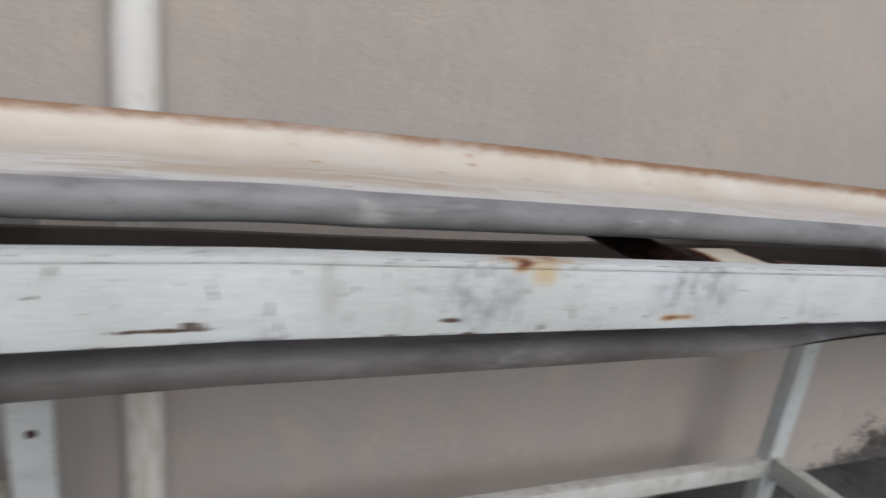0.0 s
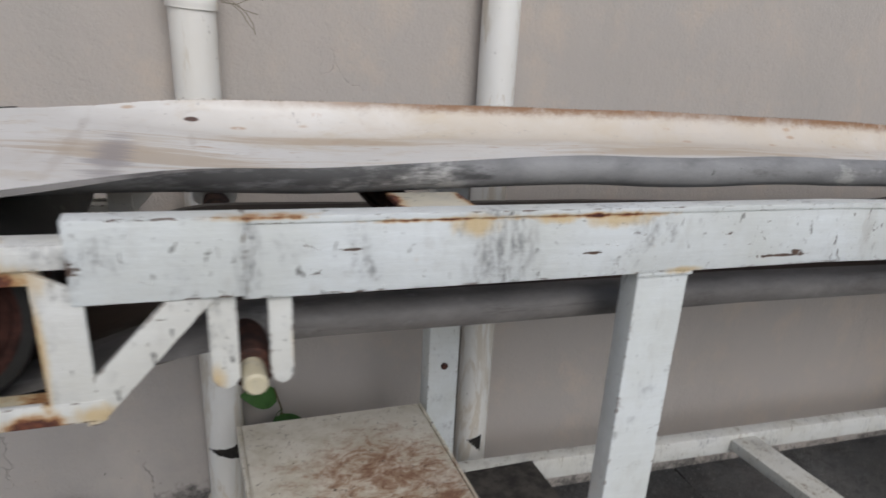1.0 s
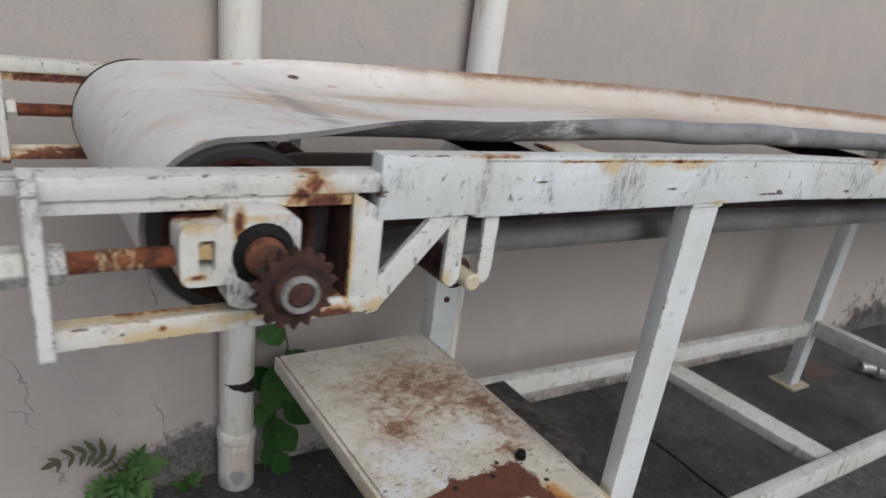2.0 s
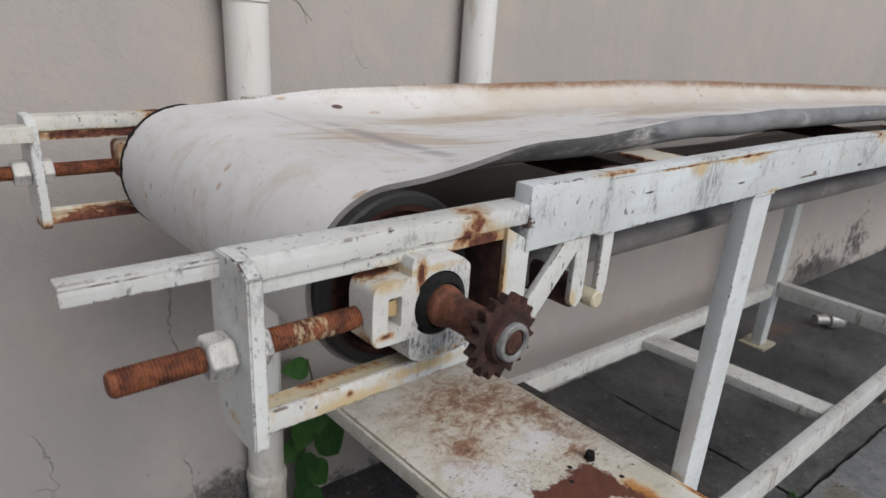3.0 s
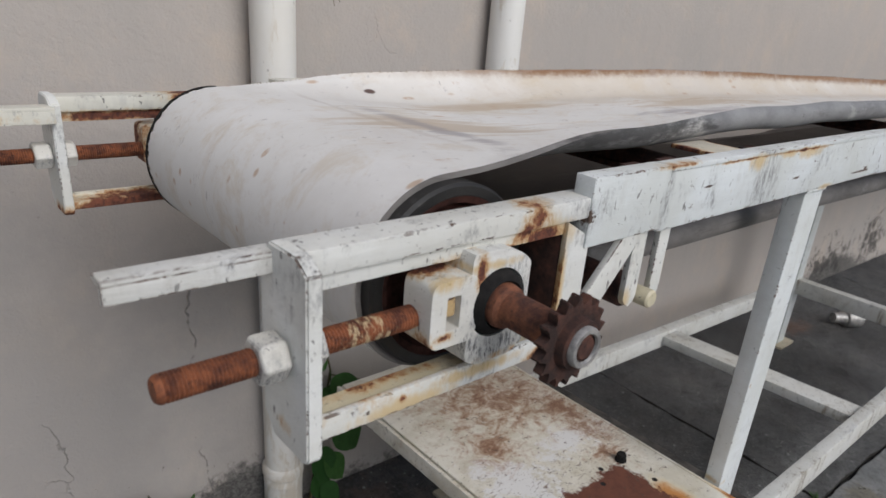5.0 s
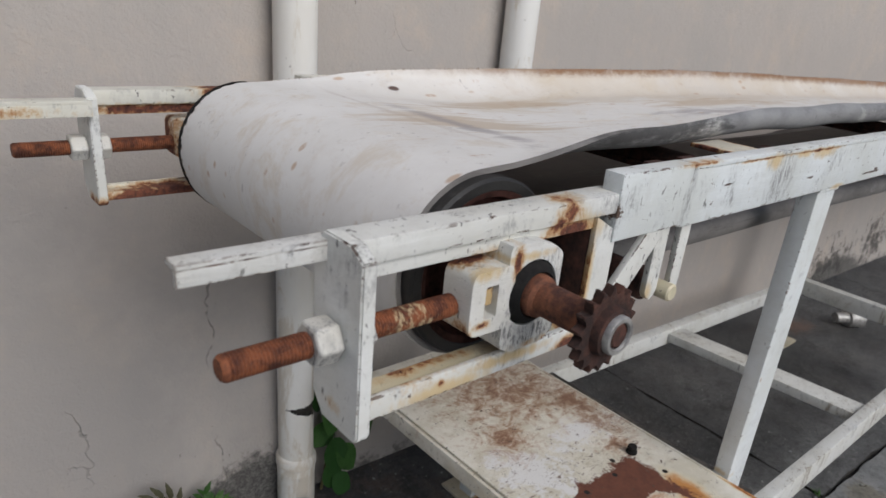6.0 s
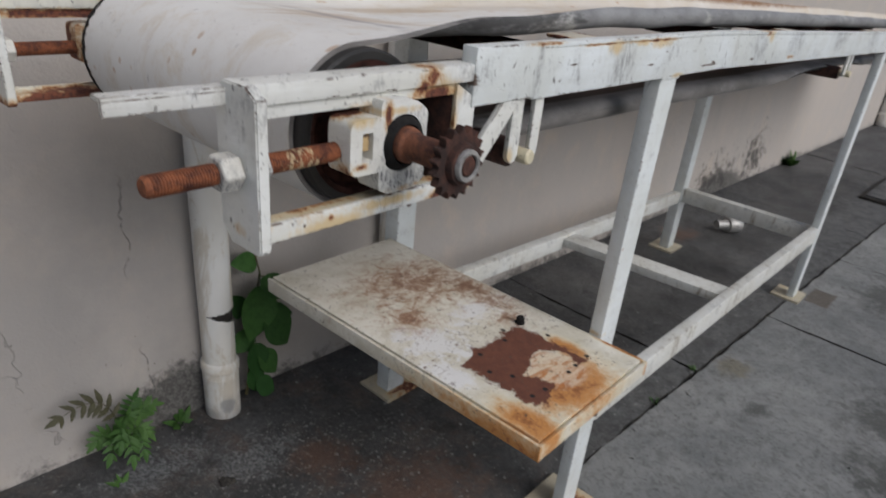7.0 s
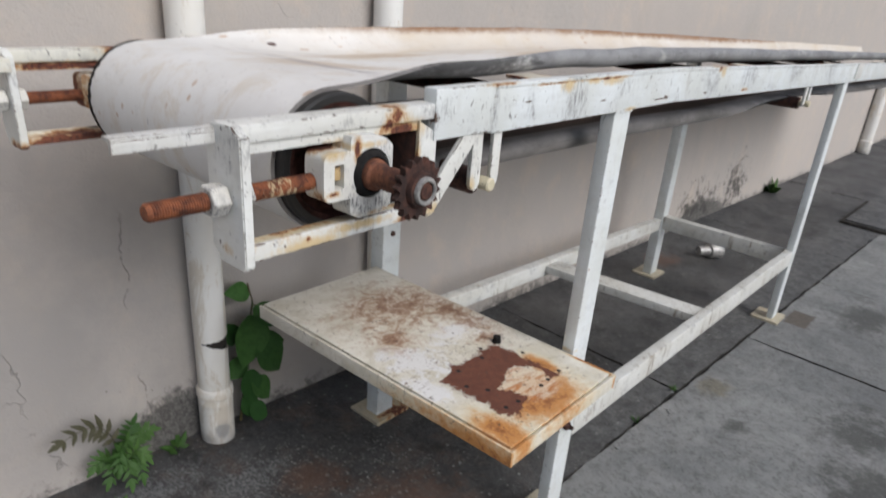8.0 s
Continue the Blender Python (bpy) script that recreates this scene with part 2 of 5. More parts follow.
    tone = k.mix(k.op("MULTIPLY", dots, 0.85), tone, (0.035, 0.033, 0.03))
    k.colour(tone)
    k.bump(k.op("SUBTRACT", k.op("ADD", k.op("ADD", k.noise(7, 5), k.op("MULTIPLY", k.noise(24, 6, 0.7), 0.55)), k.op("MULTIPLY", k.noise(160, 4), 0.3)), k.op("MULTIPLY", line, 0.8)), 0.62, 0.008)
    return k.m


def concrete(name, dark):
    """Pavement; dark: the damp mossy strip along the wall, else the open yard."""
    k = Mat(name, 0.8, frame=False)
    a = k.noise(1.7, 8, 0.7)
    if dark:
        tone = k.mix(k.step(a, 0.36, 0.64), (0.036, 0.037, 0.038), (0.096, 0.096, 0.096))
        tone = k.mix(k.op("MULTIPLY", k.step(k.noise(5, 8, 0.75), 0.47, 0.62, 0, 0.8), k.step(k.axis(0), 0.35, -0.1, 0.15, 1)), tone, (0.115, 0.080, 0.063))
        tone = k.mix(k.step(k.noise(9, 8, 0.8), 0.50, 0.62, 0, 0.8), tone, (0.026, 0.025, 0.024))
    else:
        tone = k.mix(k.step(a, 0.34, 0.66), (0.178, 0.185, 0.184), (0.335, 0.337, 0.326))
        tone = k.mix(k.step(k.noise(0.9, 6, 0.7), 0.44, 0.60, 0, 0.45), tone, (0.125, 0.130, 0.130))
        moss = k.op("ADD", k.spots((((1.11, -0.12, 0), (0.30, 0.16, 1)), ((0.79, -0.23, 0), (0.26, 0.2, 1)), ((0.79, 0.19, 0), (0.08, 0.06, 1)), ((2.27, 0.06, 0), (0.4, 0.2, 1)))), k.op("MULTIPLY", k.op("SUBTRACT", k.noise(8, 9, 0.8), 0.5), 3.4))
        tone = k.mix(k.step(moss, 0.15, 0.8, 0, 0.75), tone, (0.048, 0.050, 0.044))
        moss = k.spots((((0.985, 0.325, 0), (0.10, 0.07, 1)),))
        tone = k.mix(k.step(k.op("ADD", moss, k.op("MULTIPLY", k.op("SUBTRACT", k.noise(20, 6, 0.75), 0.5), 2)), 0.0, 0.6, 0, 0.6), tone, (0.17, 0.14, 0.075))
        scabs = k.op("MULTIPLY", k.step(k.noise(28, 8, 0.82, (1, 1.4, 1)), 0.56, 0.60), k.step(k.noise(2.4, 6, 0.75), 0.46, 0.58))
        tone = k.mix(k.op("MULTIPLY", scabs, 0.55), tone, (0.065, 0.067, 0.062))
        # a rust print left by an old foot plate
        px = k.op("SUBTRACT", 0.100, k.op("ABSOLUTE", k.op("SUBTRACT", k.axis(0), 1.95)))
        py = k.op("SUBTRACT", 0.052, k.op("ABSOLUTE", k.op("SUBTRACT", k.axis(1), 0.282)))
        tone = k.mix(k.step(k.op("ADD", k.op("MINIMUM", px, py), k.op("MULTIPLY", k.op("SUBTRACT", k.noise(40, 6, 0.7), 0.5), 0.03)), 0.0, 0.008, 0, 0.75), tone, (0.085, 0.058, 0.035))
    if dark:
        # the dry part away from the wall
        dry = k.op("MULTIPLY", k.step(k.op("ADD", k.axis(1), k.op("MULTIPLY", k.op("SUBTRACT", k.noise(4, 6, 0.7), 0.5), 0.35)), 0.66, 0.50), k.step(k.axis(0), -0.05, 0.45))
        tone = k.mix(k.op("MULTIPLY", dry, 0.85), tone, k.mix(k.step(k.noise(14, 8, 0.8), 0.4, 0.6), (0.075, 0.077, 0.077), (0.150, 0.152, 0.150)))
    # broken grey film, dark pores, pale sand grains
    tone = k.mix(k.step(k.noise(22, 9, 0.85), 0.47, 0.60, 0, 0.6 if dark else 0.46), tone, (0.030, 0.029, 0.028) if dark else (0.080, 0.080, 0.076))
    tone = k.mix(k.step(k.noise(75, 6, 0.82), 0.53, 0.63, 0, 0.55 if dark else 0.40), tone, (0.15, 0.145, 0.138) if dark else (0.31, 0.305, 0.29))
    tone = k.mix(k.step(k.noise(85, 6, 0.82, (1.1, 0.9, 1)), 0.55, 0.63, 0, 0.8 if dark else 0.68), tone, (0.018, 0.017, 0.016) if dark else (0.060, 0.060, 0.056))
    if dark:
        pebble = k.step(k.voronoi(95, (1, 1.1, 1)), 0.25, 0.55, 1, 0)
        tone = k.mix(k.op("MULTIPLY", pebble, k.step(k.noise(33, 5, 0.7), 0.50, 0.66, 0, 0.5)), tone, k.mix(k.noise(140, 3), (0.022, 0.021, 0.020), (0.17, 0.166, 0.158)))
        crust = k.op("ADD", k.spots((((-0.70, 1.08, 0), (0.30, 0.12, 1)), ((-0.95, 0.95, 0), (0.30, 0.12, 1)), ((-0.52, 0.97, 0), (0.24, 0.13, 1)))), k.op("MULTIPLY", k.op("SUBTRACT", k.noise(26, 9, 0.86), 0.5), 3.4))
        tone = k.mix(k.step(crust, 0.36, 0.9, 0, 0.75), tone, k.mix(k.step(k.noise(120, 5, 0.8), 0.42, 0.58), (0.055, 0.056, 0.057), (0.25, 0.255, 0.258)))
        # pale stones bared in the worn surface
        bared = k.op("ADD", k.spots((((-0.95, 0.79, 0), (0.55, 0.42, 1)), ((-0.45, 0.80, 0), (0.55, 0.36, 1)))), k.op("MULTIPLY", k.op("SUBTRACT", k.noise(7, 6, 0.7), 0.5), 1.6))
        stones = k.op("MULTIPLY", k.step(k.voronoi(84, (1, 1.25, 1)), 0.32, 0.46, 1, 0), k.step(k.noise(62, 3, 0.6), 0.49, 0.58))
        tone = k.mix(k.op("MULTIPLY", k.op("MULTIPLY", stones, k.step(bared, 0.0, 0.7)), 0.75), tone, k.mix(k.noise(130, 3), (0.16, 0.16, 0.155), (0.36, 0.355, 0.34)))
        crumbs = k.op("MULTIPLY", k.step(k.noise(105, 3, 0.6), 0.64, 0.67), k.step(k.noise(7, 4), 0.42, 0.58))
        tone = k.mix(k.op("MULTIPLY", crumbs, 0.5), tone, (0.40, 0.39, 0.37))
    rust = k.op("ADD", k.spots((((-0.305, 0.62, 0), (0.35, 0.25, 1)), ((-0.39, 0.865, 0), (0.16, 0.14, 1)), ((-0.08, 0.33, 0), (0.16, 0.13, 1)), ((2.1, 1.02, 0), (0.22, 0.15, 1)))), k.op("MULTIPLY", k.op("SUBTRACT", k.noise(16, 8, 0.78), 0.5), 2.2))
    tone = k.mix(k.step(rust, 0.3, 0.9, 0, 0.6), tone, (0.14, 0.07, 0.042))
    k.colour(tone)
    k.rough(k.step(k.noise(2.3, 6, 0.7), 0.35, 0.7, 0.5 if dark else 0.7, 0.85))
    k.bump(k.op("ADD", k.noise(45, 8, 0.8), k.op("MULTIPLY", k.noise(240, 3), 0.8)), 0.9, 0.006)
    return k.m


def belt_cover():
    """The carrying side: white rubber, brown along the far edge, with long smears."""
    k = Mat("white_belt_cover", 0.5)
    y = k.axis(1)
    x = k.axis(0)
    tone = k.mix(k.step(k.noise(6, 5), 0.3, 0.7), (0.755, 0.75, 0.735), (0.68, 0.672, 0.65))
    run = k.step(x, -0.75, -0.1)
    far = k.op("ADD", k.step(y, 0.60, 0.84), k.op("MULTIPLY", k.op("SUBTRACT", k.noise(6, 7, 0.72, (0.5, 1.6, 1), 0.6), 0.5), 1.5))
    tone = k.mix(k.op("MULTIPLY", k.step(far, 0.35, 1.15), k.op("MULTIPLY", run, 0.55)), tone, (0.50, 0.395, 0.265))
    near = k.op("ADD", k.step(y, 0.60, 0.46), k.op("MULTIPLY", k.op("SUBTRACT", k.noise(4, 7, 0.75, (0.6, 2.2, 1), 0.8), 0.5), 3.0))
    tone = k.mix(k.op("MULTIPLY", k.step(near, 0.75, 1.7), k.op("MULTIPLY", k.step(x, -0.5, 0.2), 0.62)), tone, (0.27, 0.25, 0.27))
    tone = k.mix(k.step(k.noise(9, 7, 0.75, (0.8, 1.5, 1), 0.6), 0.50, 0.66, 0, 0.46), tone, (0.55, 0.46, 0.335))
    tone = k.mix(k.op("MULTIPLY", k.step(k.noise(30, 6, 0.75, (0.15, 2.5, 1)), 0.58, 0.70), k.op("MULTIPLY", run, 0.3)), tone, (0.36, 0.31, 0.29))
    rim = k.op("ADD", k.axis(2), k.op("ADD", k.op("MULTIPLY", k.step(x, 0.2, 2.2), 0.040), k.op("MULTIPLY", k.noise(12, 6, 0.7), 0.008)))
    tone = k.mix(k.op("MULTIPLY", k.op("MULTIPLY", k.step(k.op("ADD", rim, k.op("MULTIPLY", k.op("SUBTRACT", k.noise(45, 7, 0.8, (0.6, 1, 1)), 0.5), 0.03)), 1.072, 1.090), k.step(y, 0.72, 0.78)), k.step(x, -0.60, -0.1)), tone, (0.25, 0.135, 0.070))
    tone = k.mix(k.op("MULTIPLY", k.step(k.noise(38, 5, 0.7, (1, 1, 0.5), 1.0), 0.65, 0.71), 0.55), tone, (0.20, 0.18, 0.18))
    tone = k.mix(k.step(k.noise(3.2, 6, 0.7, (1.2, 1, 1)), 0.50, 0.68, 0, 0.35), tone, (0.60, 0.575, 0.55))
    tone = k.mix(k.op("MULTIPLY", k.step(k.noise(22, 7, 0.8, (1, 0.6, 1)), 0.56, 0.72), 0.35), tone, (0.44, 0.37, 0.31))
    tone = k.mix(k.step(k.noise(19, 7, 0.78, (1, 1, 0.7)), 0.54, 0.68, 0, 0.40), tone, (0.60, 0.54, 0.48))
    tone = k.mix(k.step(k.noise(48, 7, 0.8, (1.3, 1.3, 0.5)), 0.60, 0.68, 0, 0.5), tone, (0.36, 0.34, 0.33))
    scuffs = k.op("ADD", k.spots((((-0.76, 0.82, 0.905), (0.05, 0.04, 0.03)), ((-0.77, 0.76, 0.90), (0.04, 0.03, 0.02)), ((-0.60, 0.47, 1.05), (0.04, 0.03, 0.05)))), k.op("MULTIPLY", k.op("SUBTRACT", k.noise(40, 8, 0.8, (1, 1, 0.4)), 0.5), 3.0))
    tone = k.mix(k.step(scuffs, 0.4, 1.1, 0, 0.5), tone, (0.36, 0.34, 0.34))
    fold = k.op("ADD", k.spots((((-0.625, 0.65, 1.05), (0.012, 0.4, 0.1)), ((-0.50, 0.72, 1.05), (0.008, 0.12, 0.1)))), k.op("MULTIPLY", k.op("SUBTRACT", k.noise(14, 6, 0.7), 0.5), 2.2))
    tone = k.mix(k.step(fold, 0.2, 0.7, 0, 0.35), tone, (0.45, 0.40, 0.36))
    tone = k.mix(k.step(k.spot((-0.498, 0.843, 1.05), (0.012, 0.006, 0.05)), 0.0, 0.4), tone, (0.10, 0.06, 0.05))
    band = k.op("ADD", k.spots((((-0.33, 0.775, 1.04), (0.26, 0.055, 0.1)), ((0.30, 0.735, 1.04), (0.55, 0.06, 0.1)), ((0.85, 0.60, 1.03), (0.30, 0.08, 0.1)), ((1.6, 0.62, 1.0), (0.6, 0.12, 0.1)), ((-0.55, 0.62, 1.05), (0.2, 0.12, 0.1)))), k.op("MULTIPLY", k.op("SUBTRACT", k.noise(13, 7, 0.72, (0.22, 2.2, 1), 0.7), 0.5), 3.4))
    tone = k.mix(k.step(band, 0.25, 0.8, 0, 0.62), tone, (0.46, 0.345, 0.225))
    slate = k.op("ADD", k.spots((((0.12, 0.645, 1.04), (0.30, 0.06, 0.1)), ((0.75, 0.56, 1.03), (0.5, 0.07, 0.1)), ((-0.58, 0.60, 1.05), (0.03, 0.2, 0.1)))), k.op("MULTIPLY", k.op("SUBTRACT", k.noise(16, 7, 0.72, (0.25, 2.0, 1), 0.5), 0.5), 3.0))
    tone = k.mix(k.step(slate, 0.15, 0.8, 0, 0.68), tone, (0.27, 0.25, 0.275))
    crumbs = k.op("MULTIPLY", k.step(k.voronoi(26, (0.55, 1.5, 1.2)), 0.10, 0.20, 1, 0), k.step(k.noise(15, 6, 0.75), 0.47, 0.56))
    tone = k.mix(k.op("MULTIPLY", crumbs, 0.75), tone, (0.45, 0.30, 0.19))
    ticks = k.op("MULTIPLY", k.step(k.voronoi(34, (1.3, 1.8, 0.4)), 0.08, 0.16, 1, 0), k.step(k.noise(9, 6, 0.75), 0.50, 0.58))
    tone = k.mix(k.op("MULTIPLY", ticks, 0.6), tone, (0.33, 0.31, 0.30))
    k.colour(tone)
    k.bump(k.op("ADD", k.noise(12, 4), k.op("MULTIPLY", k.noise(140, 3), 0.2)), 0.2, 0.003)
    return k.m


def belt_back(name, a, b, scuff):
    k = Mat(name, 0.55)
    tone = k.mix(k.step(k.noise(11, 6, 0.7, (0.5, 1, 1)), 0.32, 0.7), a, b)
    worn = k.op("MULTIPLY", k.step(k.noise(10, 5, 0.7, (0.6, 1, 1)), 0.56, 0.66), k.step(k.noise(60, 5, 0.7, (0.4, 1, 1)), 0.42, 0.6))
    tone = k.mix(k.op("MULTIPLY", worn, scuff), tone, (0.50, 0.495, 0.48))
    tone = k.mix(k.step(k.noise(50, 6, 0.75), 0.64, 0.72, 0, 0.8), tone, (0.03, 0.03, 0.031))
    tone = k.mix(k.step(k.noise(24, 7, 0.78, (0.2, 1.6, 1.6), 0.6), 0.55, 0.68, 0, 0.45), tone, tuple(c * f for c, f in zip(a, (0.42, 0.36, 0.32))))
    tone = k.mix(k.step(k.op("ADD", k.spot((-0.42, 0.44, 1.07), (0.22, 0.04, 0.022)), k.op("MULTIPLY", k.op("SUBTRACT", k.noise(34, 7, 0.8, (0.3, 1, 1)), 0.5), 3.0)), 0.2, 0.7, 0, 0.75), tone, (0.035, 0.034, 0.034))
    k.colour(tone)
    k.bump(k.op("ADD", k.noise(300, 3), k.noise(30, 4)), 0.25, 0.001)
    return k.m


def simple(name, a, b, scale=20, rough=0.6, metal=0.0, relief=0.3):
    k = Mat(name, rough, metal)
    k.colour(k.mix(k.step(k.noise(scale, 6, 0.68), 0.32, 0.68), a, b))
    k.bump(k.op("ADD", k.noise(scale * 2, 4), k.noise(scale * 12, 3)), relief, 0.001)
    return k.m


def pvc():
    k = Mat("old_pvc", 0.5, frame=False)
    z = k.axis(2)
    tone = k.mix(k.step(k.noise(4, 5, 0.6, (1.5, 1.5, 0.5)), 0.3, 0.7), (0.83, 0.822, 0.79), (0.74, 0.715, 0.655))
    tone = k.mix(k.step(k.noise(9, 6, 0.7, (1.6, 1.6, 0.3), 1.4), 0.51, 0.60, 0, 0.65), tone, (0.58, 0.51, 0.40))
    tone = k.mix(k.step(k.noise(60, 5), 0.66, 0.72, 0, 0.5), tone, (0.2, 0.17, 0.14))
    tone = k.mix(k.step(k.op("ADD", z, k.op("MULTIPLY", k.noise(20, 5), 0.12)), 0.05, 0.14, 0.8, 0), tone, (0.22, 0.21, 0.2))
    tone = k.mix(k.step(k.op("ADD", k.spot((-0.487, 1.13, 0.045), (0.022, 0.03, 0.03)), k.op("MULTIPLY", k.op("SUBTRACT", k.noise(40, 5), 0.5), 1.2)), 0.1, 0.4, 0, 0.7), tone, (0.27, 0.27, 0.27))
    k.colour(tone)
    k.bump(k.noise(50, 4), 0.15, 0.001)
    return k.m


def leaf_green(name, a, b):
    k = Mat(name, 0.6)
    k.b.inputs["Specular IOR Level"].default_value = 0.25
    info = k.t.nodes.new("ShaderNodeObjectInfo")
    tone = k.mix(info.outputs["Random"], a, b)
    k.colour(k.mix(k.step(k.noise(60, 4), 0.4, 0.7, 0, 0.4), tone, tuple(c * 0.55 for c in a)))
    k.bump(k.noise(120, 3), 0.2, 0.001)
    return k.m


RAIL_RUST = [((-0.165, 0.355, 1.0503), (0.110, 0.03, 0.0034)), ((-0.31, 0.355, 1.0503), (0.085, 0.03, 0.0028)),
             ((-0.45, 0.36, 1.056), (0.05, 0.012, 0.003)), ((0.40, 0.355, 1.050), (0.014, 0.03, 0.010)), ((0.45, 0.365, 1.052), (0.08, 0.03, 0.004)), ((0.60, 0.355, 0.988), (0.03, 0.03, 0.005)),
             ((0.95, 0.355, 1.046), (0.03, 0.03, 0.008)), ((1.35, 0.355, 1.036), (0.03, 0.03, 0.010))]
RAIL_STAIN = [((-0.125, 0.355, 1.045), (0.055, 0.02, 0.012)), ((-0.275, 0.355, 1.045), (0.030, 0.02, 0.014)), ((-0.19, 0.355, 1.048), (0.03, 0.02, 0.007)), ((-0.035, 0.36, 0.988), (0.03, 0.02, 0.006)), ((0.42, 0.355, 1.04), (0.02, 0.02, 0.02))]
HANG_STAIN = [((-0.430, 0.365, 0.94), (0.009, 0.02, 0.06)), ((-0.474, 0.365, 0.915), (0.008, 0.02, 0.03)), ((-0.50, 0.365, 0.91), (0.01, 0.02, 0.02)), ((-0.625, 0.362, 0.95), (0.008, 0.02, 0.07)), ((-0.59, 0.362, 0.893), (0.03, 0.02, 0.016)),
              ((-0.65, 0.36, 1.01), (0.05, 0.02, 0.02)), ((-0.80, 0.36, 0.892), (0.07, 0.02, 0.012)), ((-0.72, 0.36, 0.90), (0.07, 0.02, 0.008))]
SMUDGE = [((-0.245, 0.36, 1.012), (0.05, 0.03, 0.06)), ((-0.47, 0.36, 1.02), (0.014, 0.03, 0.06)), ((0.36, 0.36, 1.02), (0.06, 0.03, 0.05)), ((0.62, 0.36, 1.02), (0.08, 0.03, 0.05)),
          ((1.05, 0.36, 1.02), (0.1, 0.03, 0.05)), ((1.5, 0.36, 1.0), (0.1, 0.03, 0.05))]
MARKS = [((0.095, 0.36, 0.998), (0.045, 0.02, 0.0022)), ((0.115, 0.36, 1.001), (0.012, 0.02, 0.004)), ((-0.385, 0.36, 1.026), (0.013, 0.02, 0.0018)), ((-0.15, 0.36, 1.012), (0.014, 0.02, 0.0018)), ((0.33, 0.36, 0.996), (0.012, 0.02, 0.003)), ((-0.60, 0.36, 1.020), (0.012, 0.02, 0.010))]
BAR_RUST = [((-0.655, 0.375, 1.010), (0.045, 0.03, 0.012)), ((-0.665, 0.37, 1.030), (0.026, 0.03, 0.016)), ((-0.676, 0.362, 1.018), (0.014, 0.03, 0.016)), ((-0.82, 0.375, 0.905), (0.09, 0.02, 0.010)), ((-0.801, 0.36, 0.899), (0.007, 0.02, 0.007)), ((-0.64, 0.36, 0.889), (0.03, 0.05, 0.012)),
            ((-0.6255, 0.365, 0.95), (0.004, 0.02, 0.06)), ((-0.72, 0.37, 1.004), (0.06, 0.03, 0.007)), ((-0.745, 0.37, 1.0), (0.04, 0.03, 0.012)), ((-0.75, 0.36, 0.955), (0.012, 0.05, 0.02)),
            ((-0.888, 0.95, 0.888), (0.02, 0.05, 0.014))]
PAINT = painted("chipped_white_paint", RAIL_RUST, -0.03, 1.0, smudges=SMUDGE, marks=MARKS, force=0.6, stains=RAIL_STAIN)
PAINT_BAR = painted("rust_stained_white_paint", BAR_RUST, 0.02, 1.0, (0.735, 0.745, 0.725), stains=HANG_STAIN)
PAINT_BACK = painted("heavily_rusted_white_paint", (((-0.76, 0.96, 1.012), (0.18, 0.05, 0.010)), ((-0.70, 0.96, 1.035), (0.07, 0.05, 0.014)), ((-0.82, 0.96, 0.894), (0.13, 0.05, 0.016)), ((-0.72, 0.96, 0.900), (0.05, 0.05, 0.02)), ((-1.0, 0.96, 1.015), (0.08, 0.05, 0.012))), 0.11, 1.2, (0.70, 0.69, 0.62), force=1.0)
PAINT_FLANGE = painted("yellow_stained_paint", (((-0.80, 0.385, 0.893), (0.10, 0.012, 0.02)), ((-0.81, 0.955, 0.88), (0.12, 0.03, 0.02)), ((-0.63, 0.38, 0.893), (0.04, 0.03, 0.02)), ((-0.765, 0.365, 0.957), (0.02, 0.03, 0.009))), 0.05, 0.8, (0.64, 0.58, 0.42))
PAINT_HOUSE = painted("greasy_white_paint", (((-0.768, 0.378, 0.999), (0.034, 0.02, 0.008)), ((-0.792, 0.36, 0.94), (0.012, 0.03, 0.02)), ((-0.738, 0.352, 0.999), (0.008, 0.02, 0.022)), ((-0.775, 0.35, 0.950), (0.012, 0.02, 0.005)), ((-0.70, 0.37, 0.916), (0.05, 0.03, 0.006)), ((-0.785, 0.975, 0.955), (0.05, 0.05, 0.06))), 0.0, 1.8, (0.73, 0.73, 0.70), smudges=(((-0.708, 0.35, 0.926), (0.06, 0.03, 0.016)), ((-0.745, 0.35, 0.935), (0.02, 0.03, 0.012)), ((-0.708, 0.35, 0.966), (0.042, 0.03, 0.042))), zoom=1.8, stains=(((-0.775, 0.345, 0.998), (0.03, 0.02, 0.012)), ((-0.73, 0.36, 1.002), (0.05, 0.04, 0.006))))
PAINT_NUT = painted("stained_nut_paint", (), 0.14, 1.8, (0.63, 0.62, 0.585), zoom=2.2, cut=0.45, smudges=(((-0.91, 0.372, 0.955), (0.03, 0.03, 0.02)), ((-0.877, 0.372, 0.963), (0.02, 0.03, 0.03))))
NUT_RUST = painted("rusty_yellow_paint", (((-0.765, 0.36, 0.958), (0.02, 0.05, 0.008)),), 0.22, 1.4, (0.58, 0.42, 0.22), zoom=2.0)
PAINT_IDLER = painted("rust_edged_cream_paint", [((x + a, 0.42, 1.05), (0.012, 0.06, 0.2)) for x in (-0.321, 0.700, 1.70) for a in (-0.014, 0.062)], 0.03, 1.0, (0.66, 0.62, 0.52))
PAINT_TIP = painted("grimy_white_paint", (), -0.02, 1.8, (0.66, 0.665, 0.65), zoom=1.6, cut=0.47, smudges=(((-0.92, 0.383, 1.011), (0.07, 0.02, 0.007)),))
